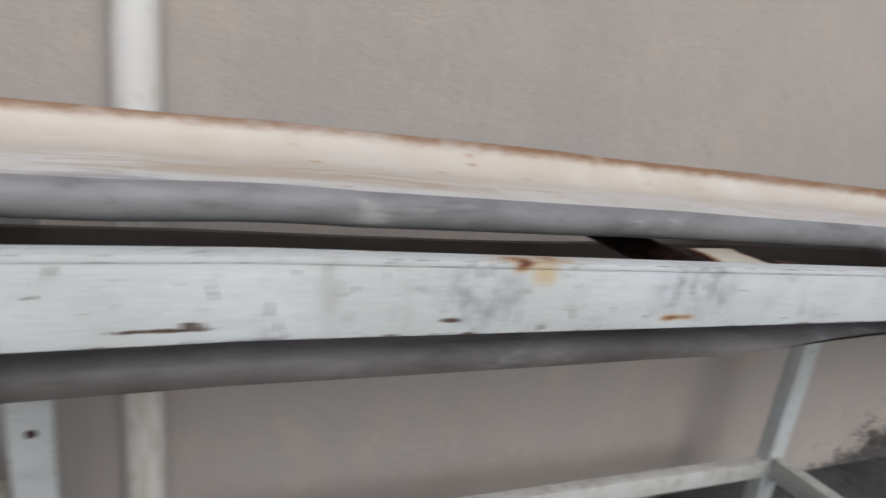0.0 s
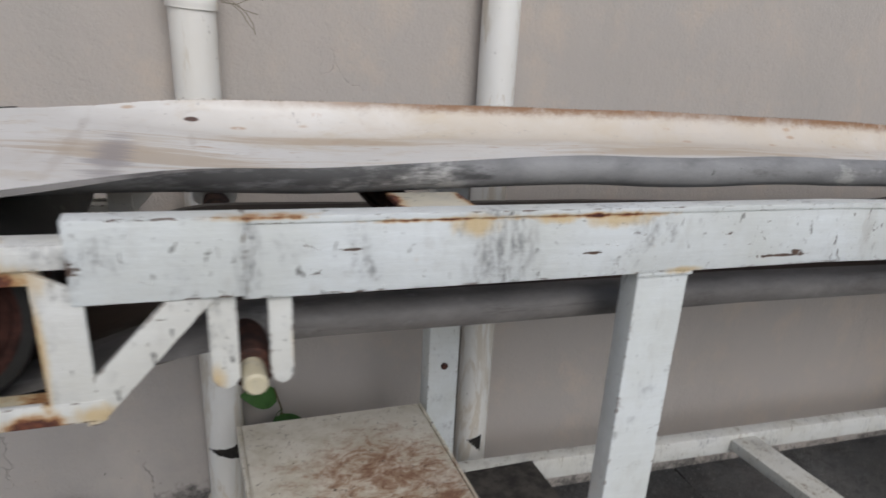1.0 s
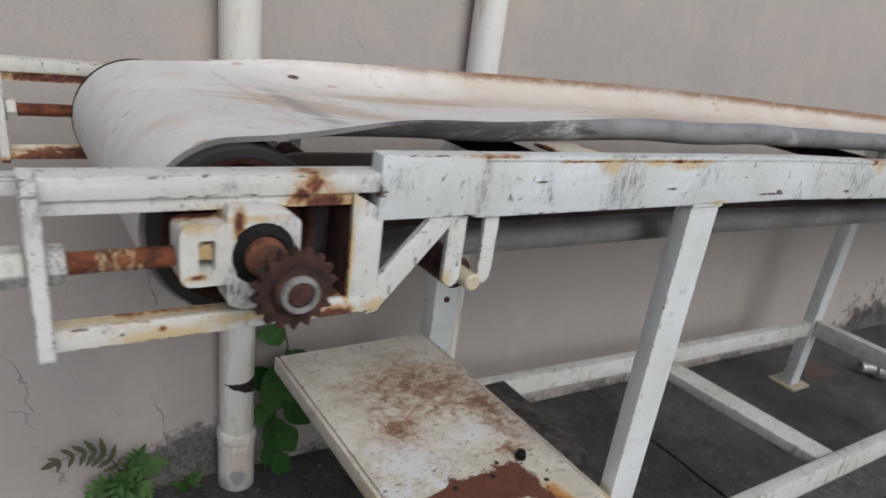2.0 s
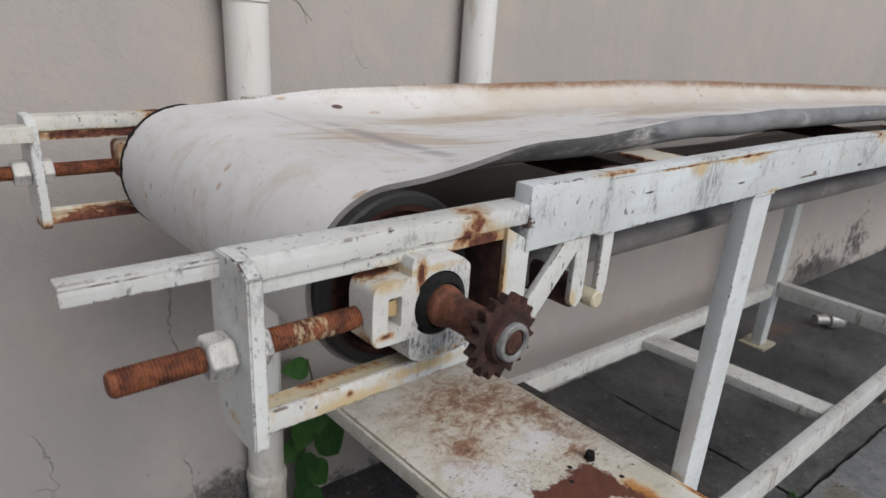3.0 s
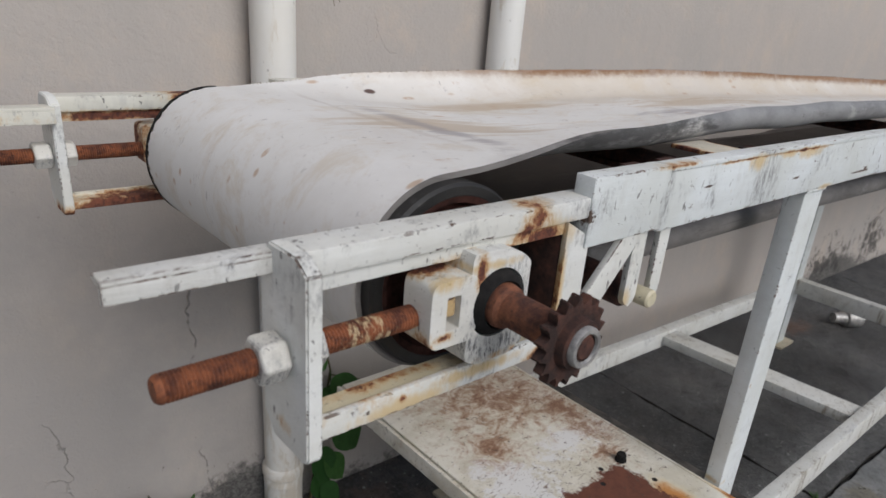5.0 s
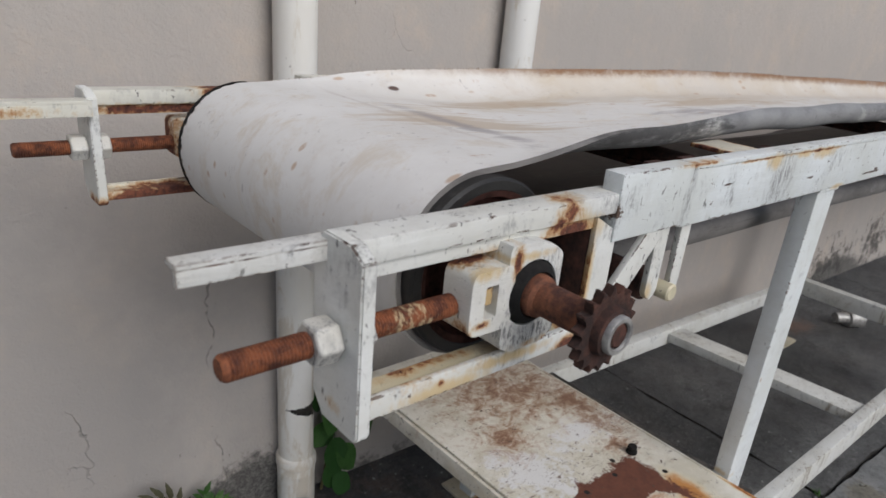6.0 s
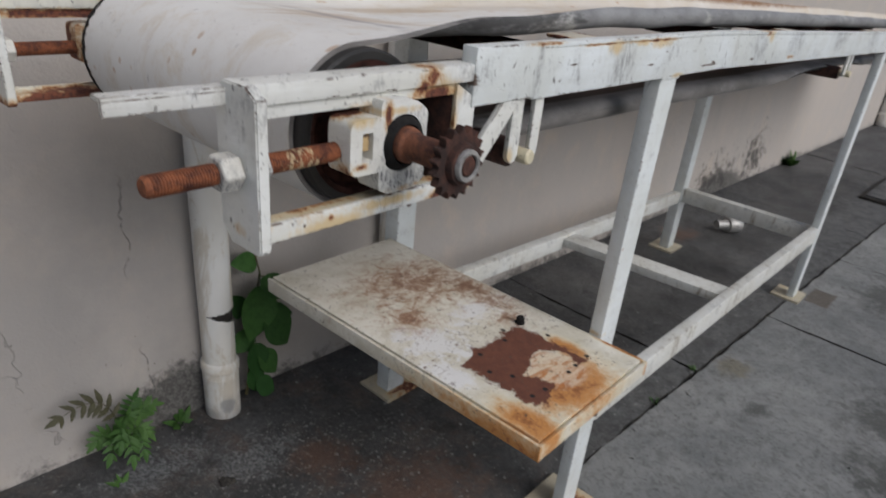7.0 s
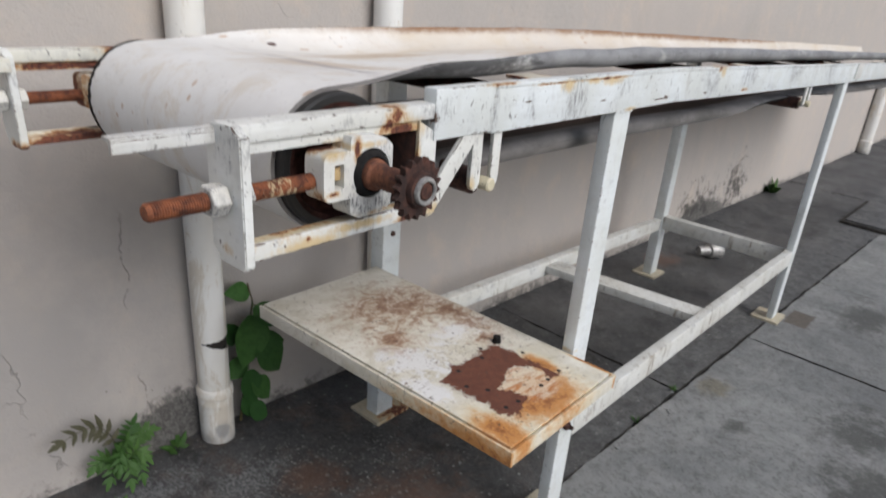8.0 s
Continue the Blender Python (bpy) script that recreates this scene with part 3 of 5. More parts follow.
PAINT_LEG = painted("weathered_white_paint", (((-0.083, 0.362, 0.66), (0.002, 0.01, 0.006)),), -0.06, 0.55, cut=0.56, stains=(((-0.08, 0.385, 0.462), (0.02, 0.03, 0.008)), ((1.66, 0.362, 0.05), (0.03, 0.03, 0.06))))
PAINT_LOW = painted("dirty_white_paint", (((0.05, 0.37, 0.325), (0.12, 0.02, 0.006)), ((0.70, 0.86, 0.300), (0.02, 0.06, 0.01))), -0.02, 0.9, (0.66, 0.665, 0.64), drips=0.85, cut=0.58, stains=(((0.0, 0.37, 0.31), (0.12, 0.03, 0.03)), ((0.74, 0.5, 0.30), (0.05, 0.2, 0.02))))
FOOT = painted("yellowed_paint", (((1.69, 0.4, 0.0), (0.05, 0.05, 0.1)), ((-0.05, 0.36, 0.0), (0.09, 0.06, 0.1)), ((-0.03, 0.93, 0.0), (0.08, 0.07, 0.1))), 0.15, 1.0, (0.50, 0.45, 0.34), zoom=1.5)


def plate_paint():
    """The motor platform: chalky paint, a brown smear, a bared rust patch and orange runs."""
    k = Mat("rusted_white_plate", 0.6)
    turned = k.t.nodes.new("ShaderNodeMapping")
    turned.inputs["Location"].default_value = (0.018, 0.028, 0.0165)
    turned.inputs["Scale"].default_value = (0.975, 0.962, 1)
    k.t.links.new(k.pos, turned.inputs["Vector"])
    k.pos = turned.outputs[0]
    x, y, z = k.axis(0), k.axis(1), k.axis(2)
    fine = k.op("SUBTRACT", k.noise(70, 7, 0.75), 0.5)
    mid = k.op("SUBTRACT", k.noise(22, 7, 0.72), 0.5)
    tone = k.mix(k.step(k.noise(14, 7, 0.7), 0.36, 0.64), (0.72, 0.69, 0.61), (0.58, 0.545, 0.45))
    tone = k.mix(k.step(k.noise(26, 8, 0.8), 0.54, 0.66, 0, 0.5), tone, (0.42, 0.36, 0.24))
    chalk = k.op("ADD", k.spots((((-0.35, 0.575, 0.478), (0.12, 0.10, 0.2)), ((-0.40, 0.50, 0.478), (0.05, 0.10, 0.2)), ((-0.20, 0.60, 0.478), (0.14, 0.05, 0.2)))), k.op("ADD", k.op("MULTIPLY", mid, 2.6), k.op("MULTIPLY", fine, 1.4)))
    tone = k.mix(k.step(chalk, 0.25, 0.6, 0, 0.85), tone, (0.735, 0.735, 0.735))
    # yellow and orange runs round the patch and along the near edges
    blur = k.op("ADD", k.op("MULTIPLY", mid, 0.9), k.op("MULTIPLY", fine, 0.7))
    run = k.op("ADD", k.spots((((-0.26, 0.33, 0.478), (0.14, 0.095, 0.2)), ((-0.437, 0.27, 0.436), (0.020, 0.40, 0.075)), ((-0.08, 0.33, 0.478), (0.012, 0.07, 0.1)), ((-0.32, 0.264, 0.440), (0.26, 0.014, 0.050)), ((-0.40, 0.32, 0.478), (0.05, 0.10, 0.2)), ((-0.165, 0.40, 0.478), (0.035, 0.07, 0.2)), ((-0.078, 0.30, 0.455), (0.01, 0.1, 0.03)))), blur)
    tone = k.mix(k.step(run, -0.16, 0.5, 0, 0.75), tone, (0.70, 0.585, 0.36))
    tone = k.mix(k.step(run, 0.12, 0.64, 0, 0.92), tone, (0.50, 0.205, 0.045))
    tone = k.mix(k.step(k.op("ADD", run, k.op("MULTIPLY", fine, 1.3)), 0.62, 1.0, 0, 0.85), tone, (0.23, 0.075, 0.028))
    # brown smear of grease and dust
    drift = k.op("MULTIPLY", k.op("SUBTRACT", k.noise(20, 8, 0.78, (0.8, 1.2, 1), 1.6), 0.5), 3.2)
    smear = k.op("ADD", k.spots((((-0.21, 0.765, 0.478), (0.19, 0.15, 0.2)), ((-0.32, 0.655, 0.478), (0.08, 0.07, 0.2)), ((-0.12, 0.66, 0.478), (0.07, 0.18, 0.2)), ((-0.16, 0.54, 0.478), (0.06, 0.04, 0.2)))), k.op("ADD", drift, k.op("MULTIPLY", fine, 2.0)))
    tone = k.mix(k.step(smear, 0.05, 0.9, 0, 0.75), tone, (0.36, 0.195, 0.105))
    tone = k.mix(k.step(smear, 0.5, 1.2, 0, 0.8), tone, (0.19, 0.085, 0.048))
    # scratches in the chalk beside the patch
    cuts = k.op("MULTIPLY", k.step(k.noise(70, 6, 0.7, (0.5, 1.5, 1), 2.2), 0.575, 0.62), k.step(k.spots((((-0.36, 0.55, 0.478), (0.11, 0.08, 0.2)), ((-0.18, 0.55, 0.478), (0.12, 0.05, 0.2)))), 0.0, 0.3))
    tone = k.mix(k.op("MULTIPLY", cuts, 0.8), tone, (0.13, 0.075, 0.05))
    # the bared patch with an island of paint left in it
    bx = k.op("SUBTRACT", 0.104, k.op("ABSOLUTE", k.op("ADD", x, 0.262)))
    by = k.op("SUBTRACT", 0.096, k.op("ABSOLUTE", k.op("SUBTRACT", y, 0.420)))
    square = k.op("MULTIPLY", k.op("MINIMUM", bx, by), 14.0)
    island = k.op("MULTIPLY", k.op("ADD", k.spots((((-0.242, 0.392, 0.478), (0.072, 0.058, 0.2)), ((-0.235, 0.325, 0.478), (0.080, 0.040, 0.2)), ((-0.37, 0.515, 0.478), (0.06, 0.025, 0.2)))), k.op("MULTIPLY", mid, 0.8)), 2.6)
    bare = k.op("ADD", k.op("SUBTRACT", square, k.op("MAXIMUM", island, 0.0)), k.op("MULTIPLY", fine, 1.1))
    left = k.op("ADD", k.spots((((-0.245, 0.385, 0.478), (0.075, 0.065, 0.2)), ((-0.24, 0.345, 0.478), (0.06, 0.03, 0.2)))), k.op("MULTIPLY", mid, 0.8))
    tone = k.mix(k.step(left, 0.0, 0.4, 0, 0.7), tone, k.mix(k.step(k.noise(30, 8, 0.82, (0.5, 1.6, 1), 1.2), 0.46, 0.58), (0.70, 0.60, 0.46), (0.42, 0.15, 0.045)))
    bare = k.step(bare, 0.02, 0.16)
    tone = k.mix(bare, tone, k.mix(k.step(k.noise(60, 5, 0.7), 0.3, 0.7), (0.110, 0.038, 0.023), (0.150, 0.054, 0.031)))
    # scattered flakes and bolt holes
    flakes = k.op("MULTIPLY", k.step(k.noise(95, 7, 0.75, (1, 1, 1), 0.6), 0.605, 0.63), k.step(k.noise(9, 4), 0.36, 0.52))
    tone = k.mix(k.step(k.noise(60, 8, 0.8, (1, 1.3, 1), 0.8), 0.60, 0.65, 0, 0.5), tone, (0.21, 0.12, 0.065))
    tone = k.mix(flakes, tone, (0.085, 0.05, 0.035))
    r = (0.0055, 0.0055, 0.02)
    holes = k.spots([((a, b, 0.478), r) for a, b in ((-0.206, 0.517), (-0.234, 0.492), (-0.309, 0.492), (-0.339, 0.447), (-0.318, 0.413), (-0.305, 0.353), (-0.338, 0.357), (-0.155, 0.36), (-0.152, 0.449), (-0.228, 0.354), (-0.2, 0.357))])
    hole = k.step(holes, 0.0, 0.3)
    tone = k.mix(hole, tone, (0.012, 0.009, 0.008))
    k.colour(tone)
    k.rough(k.op("ADD", 0.5, k.op("MULTIPLY", bare, 0.35)))
    k.bump(k.op("SUBTRACT", k.op("ADD", k.op("MULTIPLY", k.noise(40, 5), 0.5), k.op("MULTIPLY", k.noise(260, 3), 0.3)), k.op("ADD", k.op("ADD", bare, flakes), k.op("MULTIPLY", hole, 4.0))), 0.5, 0.0012)
    return k.m


PLATE = plate_paint()
RUST = rusty("orange_rust")
RUST_DARK = rusty("dark_rust", (0.020, 0.010, 0.008), (0.105, 0.040, 0.026), 0.52)
RUST_ROD = threaded()
STEEL = simple("dull_steel", (0.20, 0.195, 0.19), (0.46, 0.45, 0.43), 60, 0.5, 0.5)
COVER = belt_cover()
GREY = belt_back("grey_rubber", (0.15, 0.15, 0.153), (0.30, 0.30, 0.302), 0.8)
GRIMY = belt_back("grimy_grey_rubber", (0.118, 0.110, 0.104), (0.225, 0.212, 0.203), 0.35)
LAG = belt_back("scuffed_black_lagging", (0.009, 0.009, 0.009), (0.024, 0.023, 0.022), 0.35)
# brown rubber, coloured darker to carry the shade between the two runs
UNDER = belt_back("shaded_brown_belt", (0.028, 0.018, 0.013), (0.066, 0.043, 0.032), 0.1)
BLACK = simple("black_rubber", (0.006, 0.006, 0.006), (0.022, 0.020, 0.019), 35, 0.85)
BLACK.node_tree.nodes["Principled BSDF"].inputs["Specular IOR Level"].default_value = 0.2
DRUM_END = simple("brown_drum_end", (0.016, 0.008, 0.007), (0.080, 0.035, 0.028), 40, 0.9)
DRUM_END.node_tree.nodes["Principled BSDF"].inputs["Specular IOR Level"].default_value = 0.15
THREAD = simple("dirty_thread", (0.16, 0.10, 0.06), (0.46, 0.40, 0.32), 30, 0.9)
SHEET = simple("dusty_black_sheet", (0.014, 0.013, 0.012), (0.072, 0.064, 0.056), 26, 0.9)
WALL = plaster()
SLAB = concrete("grey_concrete", False)
DAMP = concrete("damp_dark_concrete", True)
SOIL = simple("dark_joint_soil", (0.012, 0.011, 0.010), (0.045, 0.04, 0.033), 30, 0.95)
PIPE = pvc()
LEAF = leaf_green("broad_leaf", (0.022, 0.072, 0.016), (0.052, 0.130, 0.030))
FERN = leaf_green("fern_leaf", (0.030, 0.078, 0.016), (0.062, 0.128, 0.030))
DRY = leaf_green("reddish_leaf", (0.05, 0.05, 0.025), (0.10, 0.075, 0.04))
STEM = simple("stem", (0.08, 0.07, 0.03), (0.13, 0.11, 0.05), 40)


# ---- mesh helpers ----
def box(bm, x0, x1, y0, y1, z0, z1, bevel=0.0015):
    vs = [bm.verts.new((x, y, z)) for x in (x0, x1) for y in (y0, y1) for z in (z0, z1)]
    fs = [bm.faces.new([vs[i] for i in f]) for f in ((0, 1, 3, 2), (4, 6, 7, 5), (0, 4, 5, 1), (2, 3, 7, 6), (0, 2, 6, 4), (1, 5, 7, 3))]
    if bevel:
        bmesh.ops.bevel(bm, geom=list({e for f in fs for e in f.edges}), offset=bevel, segments=2, affect="EDGES", profile=0.6, material=1)
    return bm


def frame_of(axis):
    w = Vector(axis).normalized()
    u = w.orthogonal().normalized()
    return u, w.cross(u), w


def lathe(bm, origin, axis, profile, seg=24, turn=0.0):
    """Turns (radius, along) rows round an axis; ends with radius 0 close."""
    u, v, w = frame_of(axis)
    o = Vector(origin)
    rings = []
    for r, h in profile:
        if r < 1e-6:
            rings.append([bm.verts.new(o + w * h)])
        else:
            rings.append([bm.verts.new(o + w * h + (u * math.cos(turn + 2 * math.pi * i / seg) + v * math.sin(turn + 2 * math.pi * i / seg)) * r) for i in range(seg)])
    for a, b in zip(rings, rings[1:]):
        for i in range(seg):
            j = (i + 1) % seg
            if len(a) == 1 and len(b) > 1:
                bm.faces.new((a[0], b[j], b[i]))
            elif len(b) == 1 and len(a) > 1:
                bm.faces.new((a[i], a[j], b[0]))
            elif len(a) > 1:
                bm.faces.new((a[i], a[j], b[j], b[i]))
    return bm


def rod(bm, p0, p1, r, seg=20, r1=None, edge=0.1):
    d = Vector(p1) - Vector(p0)
    q = r if r1 is None else r1
    e = min(r, q) * edge
    return lathe(bm, p0, d, [(0, 0), (r - e, 0), (r, e), (q, d.length - e), (q - e, d.length), (0, d.length)], seg)


def prism(bm, outline, y0, y1, bevel=0.0015, holes=None):
    """A plate with its outline (x, z) between two depths y."""
    front = [bm.verts.new((x, y0, z)) for x, z in outline]
    back = [bm.verts.new((x, y1, z)) for x, z in outline]
    n = len(outline)
    fs = [bm.faces.new(front), bm.faces.new(list(reversed(back)))]
    rim = list(fs[0].edges) + list(fs[1].edges)
    for i in range(n):
        fs.append(bm.faces.new((front[i], back[i], back[(i + 1) % n], front[(i + 1) % n])))
    if bevel:
        bmesh.ops.bevel(bm, geom=rim, offset=bevel, segments=2, affect="EDGES", profile=0.6, material=1)
    return bm


def part(name, bm, material, parent, label="", smooth=True, frame=False):
    me = bpy.data.meshes.new(name)
    bmesh.ops.recalc_face_normals(bm, faces=bm.faces)
    origin = Vector()
    p = parent
    while p:
        origin += p.location
        frame = frame or p.name == "belt_conveyor"
        p = p.parent
    for v in bm.verts:
        v.co.z += drop(v.co.x, v.co.y, frame)
    bmesh.ops.translate(bm, verts=bm.verts, vec=-origin)
    bm.to_mesh(me)
    bm.free()
    slots = material if isinstance(material, (list, tuple)) else (material, EDGE.get(material, material))
    for m in slots:
        me.materials.append(m)
    if smooth:
        me.shade_smooth()
        me.set_sharp_from_angle(angle=radians(35))
    ob = new(name, me)
    ob.parent = parent
    return tagged(ob, label)


def root(name, at, label, category, group="", kind=""):
    ob = new(name)
    ob.location = (at[0], at[1], at[2] + drop(at[0], at[1], False))
    ob.empty_display_size = 0.05
    return tagged(ob, label, category, group, kind)


def single(name, bm, material, label, category, kind="", group="", frame=False):
    ob = part(name, bm, material, None, frame=frame)
    return tagged(ob, label, category, group, kind)


def B():
    return bmesh.new()


# ---- ground and wall ----
bm = B()
box(bm, -300, 300, -300, 300, -0.30, -0.016, 0)
single("ground", bm, SOIL, "dark soil showing in the pavement joints", "ground", "structure")

WALL_Y = 1.215
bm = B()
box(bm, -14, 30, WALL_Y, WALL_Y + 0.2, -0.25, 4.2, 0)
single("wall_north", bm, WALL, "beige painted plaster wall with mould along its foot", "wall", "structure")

conveyor = root("belt_conveyor", (0.5, 0.65, 0), "old white-painted steel belt conveyor, chipped and rusting, beside a beige wall", "conveyor")

def sag(x):
    """How far the old frame has sunk towards its far end."""
    return -0.025 * max(0.0, x - 0.15)


def sink(bm):
    for v in bm.verts:
        v.co.z += sag(v.co.x)
    return bm


def long_box(bm, x0, x1, y0, y1, z0, z1, bevel, n=24):
    box(bm, x0, x1, y0, y1, z0, z1, bevel)
    for i in range(1, n):
        x = x0 + (x1 - x0) * i / n
        bmesh.ops.bisect_plane(bm, geom=list(bm.verts) + list(bm.edges) + list(bm.faces), plane_co=(x, 0, 0), plane_no=(1, 0, 0))
    return sink(bm)


# side rails
FR, BR = 0.36, 1.0
for y0, y1, coat, told in ((FR, FR + 0.019, PAINT, "white box rail with chips and rust runs"), (BR - 0.059, BR - 0.040, RUST_DARK, "dark rusted box rail along the wall")):
    bm = B()
    long_box(bm, -0.476, 4.6, y0, y1, 0.986, 1.056, 0.003)
    rail = part("side_rail", bm, coat, conveyor, told)
    bm = B()
    long_box(bm, -0.4715, 4.6, y0 - 0.0013, y1 + 0.0008, 1.0508, 1.0570, 0.0010)
    part("rail_cap", bm, coat, rail)
    bm = B()
    box(bm, -0.598, -0.472, y0 - 0.0016, y1 + 0.0015, 0.990, 1.0574, 0.0018)
    part("rail_sleeve", bm, PAINT if coat is PAINT else PAINT_BACK, rail)

# take-up frames at the drum end
DX, DZ = -0.716, 0.967
for side in (0, 1):
    def yy(d):
        return FR + d if side == 0 else 0.977 - d

    def slab(x0, x1, d0, d1, z0, z1, b=0.0018):
        m = B()
        lo, hi = sorted((yy(d0), yy(d1)))
        return box(m, x0, x1, lo, hi, z0, z1, b)
    coat = PAINT_BACK if side else PAINT_BAR
    bar = part("top_bar", slab(-0.887, -0.588, 0.0, 0.030, 1.019, 1.0385, 0.0025), coat, conveyor, "white angle bar with a rusted patch")
    part("guide_strip", slab(-0.887, -0.617, 0.005, 0.024, 1.006, 1.0195), coat, bar)
    bar = part("lower_bar", slab(-0.887, -0.585, 0.0, 0.006, 0.888, 0.908, 0.0018), coat, conveyor, "white angle bar stained yellow and brown")
    part("guide_strip", slab(-0.887, -0.600, 0.005, 0.030, 0.892, 0.9035), PAINT_BACK if side else PAINT_FLANGE, bar, "yellow and brown stained flange")
    bm = B()
    lo, hi = sorted((yy(0.0005), yy(0.058)))
    prism(bm, [(-0.624, 0.895), (-0.590, 0.895), (-0.590, 1.000), (-0.624, 1.019)], lo, lo + 0.006, 0.001)
    upright = part("upright", bm, PAINT_BAR, conveyor, "white upright with a rust-brown inner face")
    bm = B()
    box(bm, -0.6235, -0.618, lo + 0.0062, hi, 0.899, 1.003, 0.001)
    part("flange", bm, RUST_DARK, upright, "dark rusted inner flange")
    bm = B()
    lo = yy(0.0) if side == 0 else yy(0.008)
    prism(bm, [(-0.600, 0.884), (-0.590, 0.885), (-0.496, 0.990), (-0.531, 0.992), (-0.592, 0.925)], lo + 0.0008, lo + 0.008, 0.001)
    part("brace", bm, PAINT_BAR, conveyor)
    # end plate with a rounded top
    bm = B()
    lo, hi = sorted((yy(-0.02), yy(0.04)))
    outline = [(lo, 0.893), (lo + 0.004, 0.888), (hi - 0.014, 0.888), (hi, 0.905), (hi, 1.022), (hi - 0.012, 1.039), (lo + 0.014, 1.039), (lo, 1.030)]
    verts = [bm.verts.new((-0.897, a, b)) for a, b in outline]
    face = bm.faces.new(verts)
    ext = bmesh.ops.extrude_face_region(bm, geom=[face])
    bmesh.ops.translate(bm, verts=[v for v in ext["geom"] if isinstance(v, bmesh.types.BMVert)], vec=(0.012, 0, 0))
    bmesh.ops.bevel(bm, geom=list(bm.edges), offset=0.0014, segments=2, affect="EDGES", material=1)
    part("end_plate", bm, PAINT_BAR, conveyor, "white end plate with chipped edges")
    bm = B()
    lo, hi = sorted((yy(0.022), yy(0.038)))
    if side == 0:
        box(bm, -0.999, -0.893, lo, hi, 1.0290, 1.0335, 0.0012)
        box(bm, -0.999, -0.893, lo, lo + 0.004, 1.0180, 1.0300, 0.0010)
    else:
        box(bm, -1.08, -0.893, lo - 0.010, hi, 1.0235, 1.0285, 0.0012)
        box(bm, -1.08, -0.893, lo - 0.010, lo - 0.005, 1.0085, 1.0245, 0.0010)
    part("angle_bar", bm, PAINT_BACK if side else PAINT_TIP, conveyor, "short white angle bar sticking out past the end plate")
    # threaded rod
    ry, rz = yy(0.012), 0.963
    prof = [(0, 0), (0.0075, 0), (0.0092, 0.002)]
    h = 0.004
    while h < 0.205:
        prof += [(0.0099, h), (0.0099, h + 0.0006), (0.0087, h + 0.0015)]
        h += 0.0027
    prof += [(0.0092, 0.21), (0, 0.21)]
    bm = B()
    lathe(bm, (-0.981, ry, rz), (1, 0, 0), prof, 16)
    tr = part("tension_rod", bm, RUST_ROD, conveyor, "rusted threaded take-up rod")
    for x0, x1 in ((-0.918, -0.8975), (-0.8845, -0.870)):
        bm = B()
        lathe(bm, (x0, ry, rz), (1, 0, 0), [(0.0095, 0), (0.0160, 0), (0.0178, 0.0025), (0.0178, x1 - x0 - 0.0025), (0.0160, x1 - x0), (0.0095, x1 - x0)], 6, 0.3)
        bmesh.ops.bevel(bm, geom=list(bm.edges), offset=0.001, segments=1, affect="EDGES")
        part("nut", bm, PAINT_NUT, tr, "white-painted hexagon nut", smooth=False)
    # bearing housing
    bm = B()
    lo, hi = sorted((yy(-0.010), yy(0.022)))
    n = 72
    ring, outer = [], []
    for i in range(n):
        a = 2 * math.pi * (i + 0.5) / n
        c, q = math.cos(a), math.sin(a)
        ring.append((DX + 0.0305 * c, DZ + 0.0305 * q))
        k = min((0.035 if c > 0 else 0.032) / max(abs(c), 1e-6), (0.047 if q > 0 else 0.053) / max(abs(q), 1e-6), (0.0460 if c > 0 else 0.056) if q > 0 else 0.056)
        outer.append((DX + k * c, DZ + k * q))
    rows = []
    for pts, y in ((ring, lo), (outer, lo), (outer, hi), (ring, hi)):
        rows.append([bm.verts.new((x, y, z)) for x, z in pts])
    for a, b in zip(rows, rows[1:] + rows[:1]):
        for i in range(n):
            bm.faces.new((a[i], a[(i + 1) % n], b[(i + 1) % n], b[i]))
    bmesh.ops.bevel(bm, geom=[e for e in bm.edges if e.calc_face_angle(0) > 0.8], offset=0.0036, segments=3, affect="EDGES", material=1)
    house = part("bearing_housing", bm, PAINT_HOUSE, conveyor, "white cast take-up bearing block smeared with grease")
    # the nut pocket of the take-up block
    bm = B()
    rows = []
    for half, high, soft, y in ((0.0070, 0.0145, 0.3, lo - 0.001), (0.0240, 0.0285, 0.75, lo - 0.001), (0.0240, 0.0285, 0.75, hi), (0.0070, 0.0145, 0.3, hi)):
        row = []
        for i in range(n):
            a = 2 * math.pi * (i + 0.5) / n
            c, q = math.cos(a), math.sin(a)
            e = 0.33 if soft > 0.5 else 0.12
            row.append(bm.verts.new((-0.7650 + half * math.copysign(abs(c) ** e, c) + (0.001 if soft > 0.5 else -0.0005), y, 0.9695 + high * math.copysign(abs(q) ** e, q))))
        rows.append(row)
    for a, b in zip(rows, rows[1:] + rows[:1]):
        for i in range(n):
            bm.faces.new((a[i], a[(i + 1) % n], b[(i + 1) % n], b[i]))
    bmesh.ops.bevel(bm, geom=[e for e in bm.edges if e.calc_face_angle(0) > 0.9], offset=0.0036, segments=3, affect="EDGES", material=1)
    part("nut_pocket", bm, PAINT_HOUSE, house, "rounded pocket for the take-up nut")
    bm = B()
    box(bm, -0.776, -0.753, hi - 0.008, hi - 0.001, 0.951, 0.988, 0.001)
    part("pocket_back", bm, RUST_DARK, house)
    bm = B()
    box(bm, -0.7718, -0.7585, *sorted((yy(-0.006), yy(0.016))), 0.9635, 0.9820, 0.003)
    part("nut", bm, NUT_RUST, house, "yellowed nut in the pocket")
    bm = B()
    ya, yb = yy(-0.017), yy(0.035)
    lathe(bm, (DX, ya, DZ), (0, yb - ya, 0), [(0.0185, 0.004), (0.0215, 0.0), (0.0250, 0.002), (0.0285, 0.006), (0.0302, 0.010), (0.0302, 0.048)], 32)
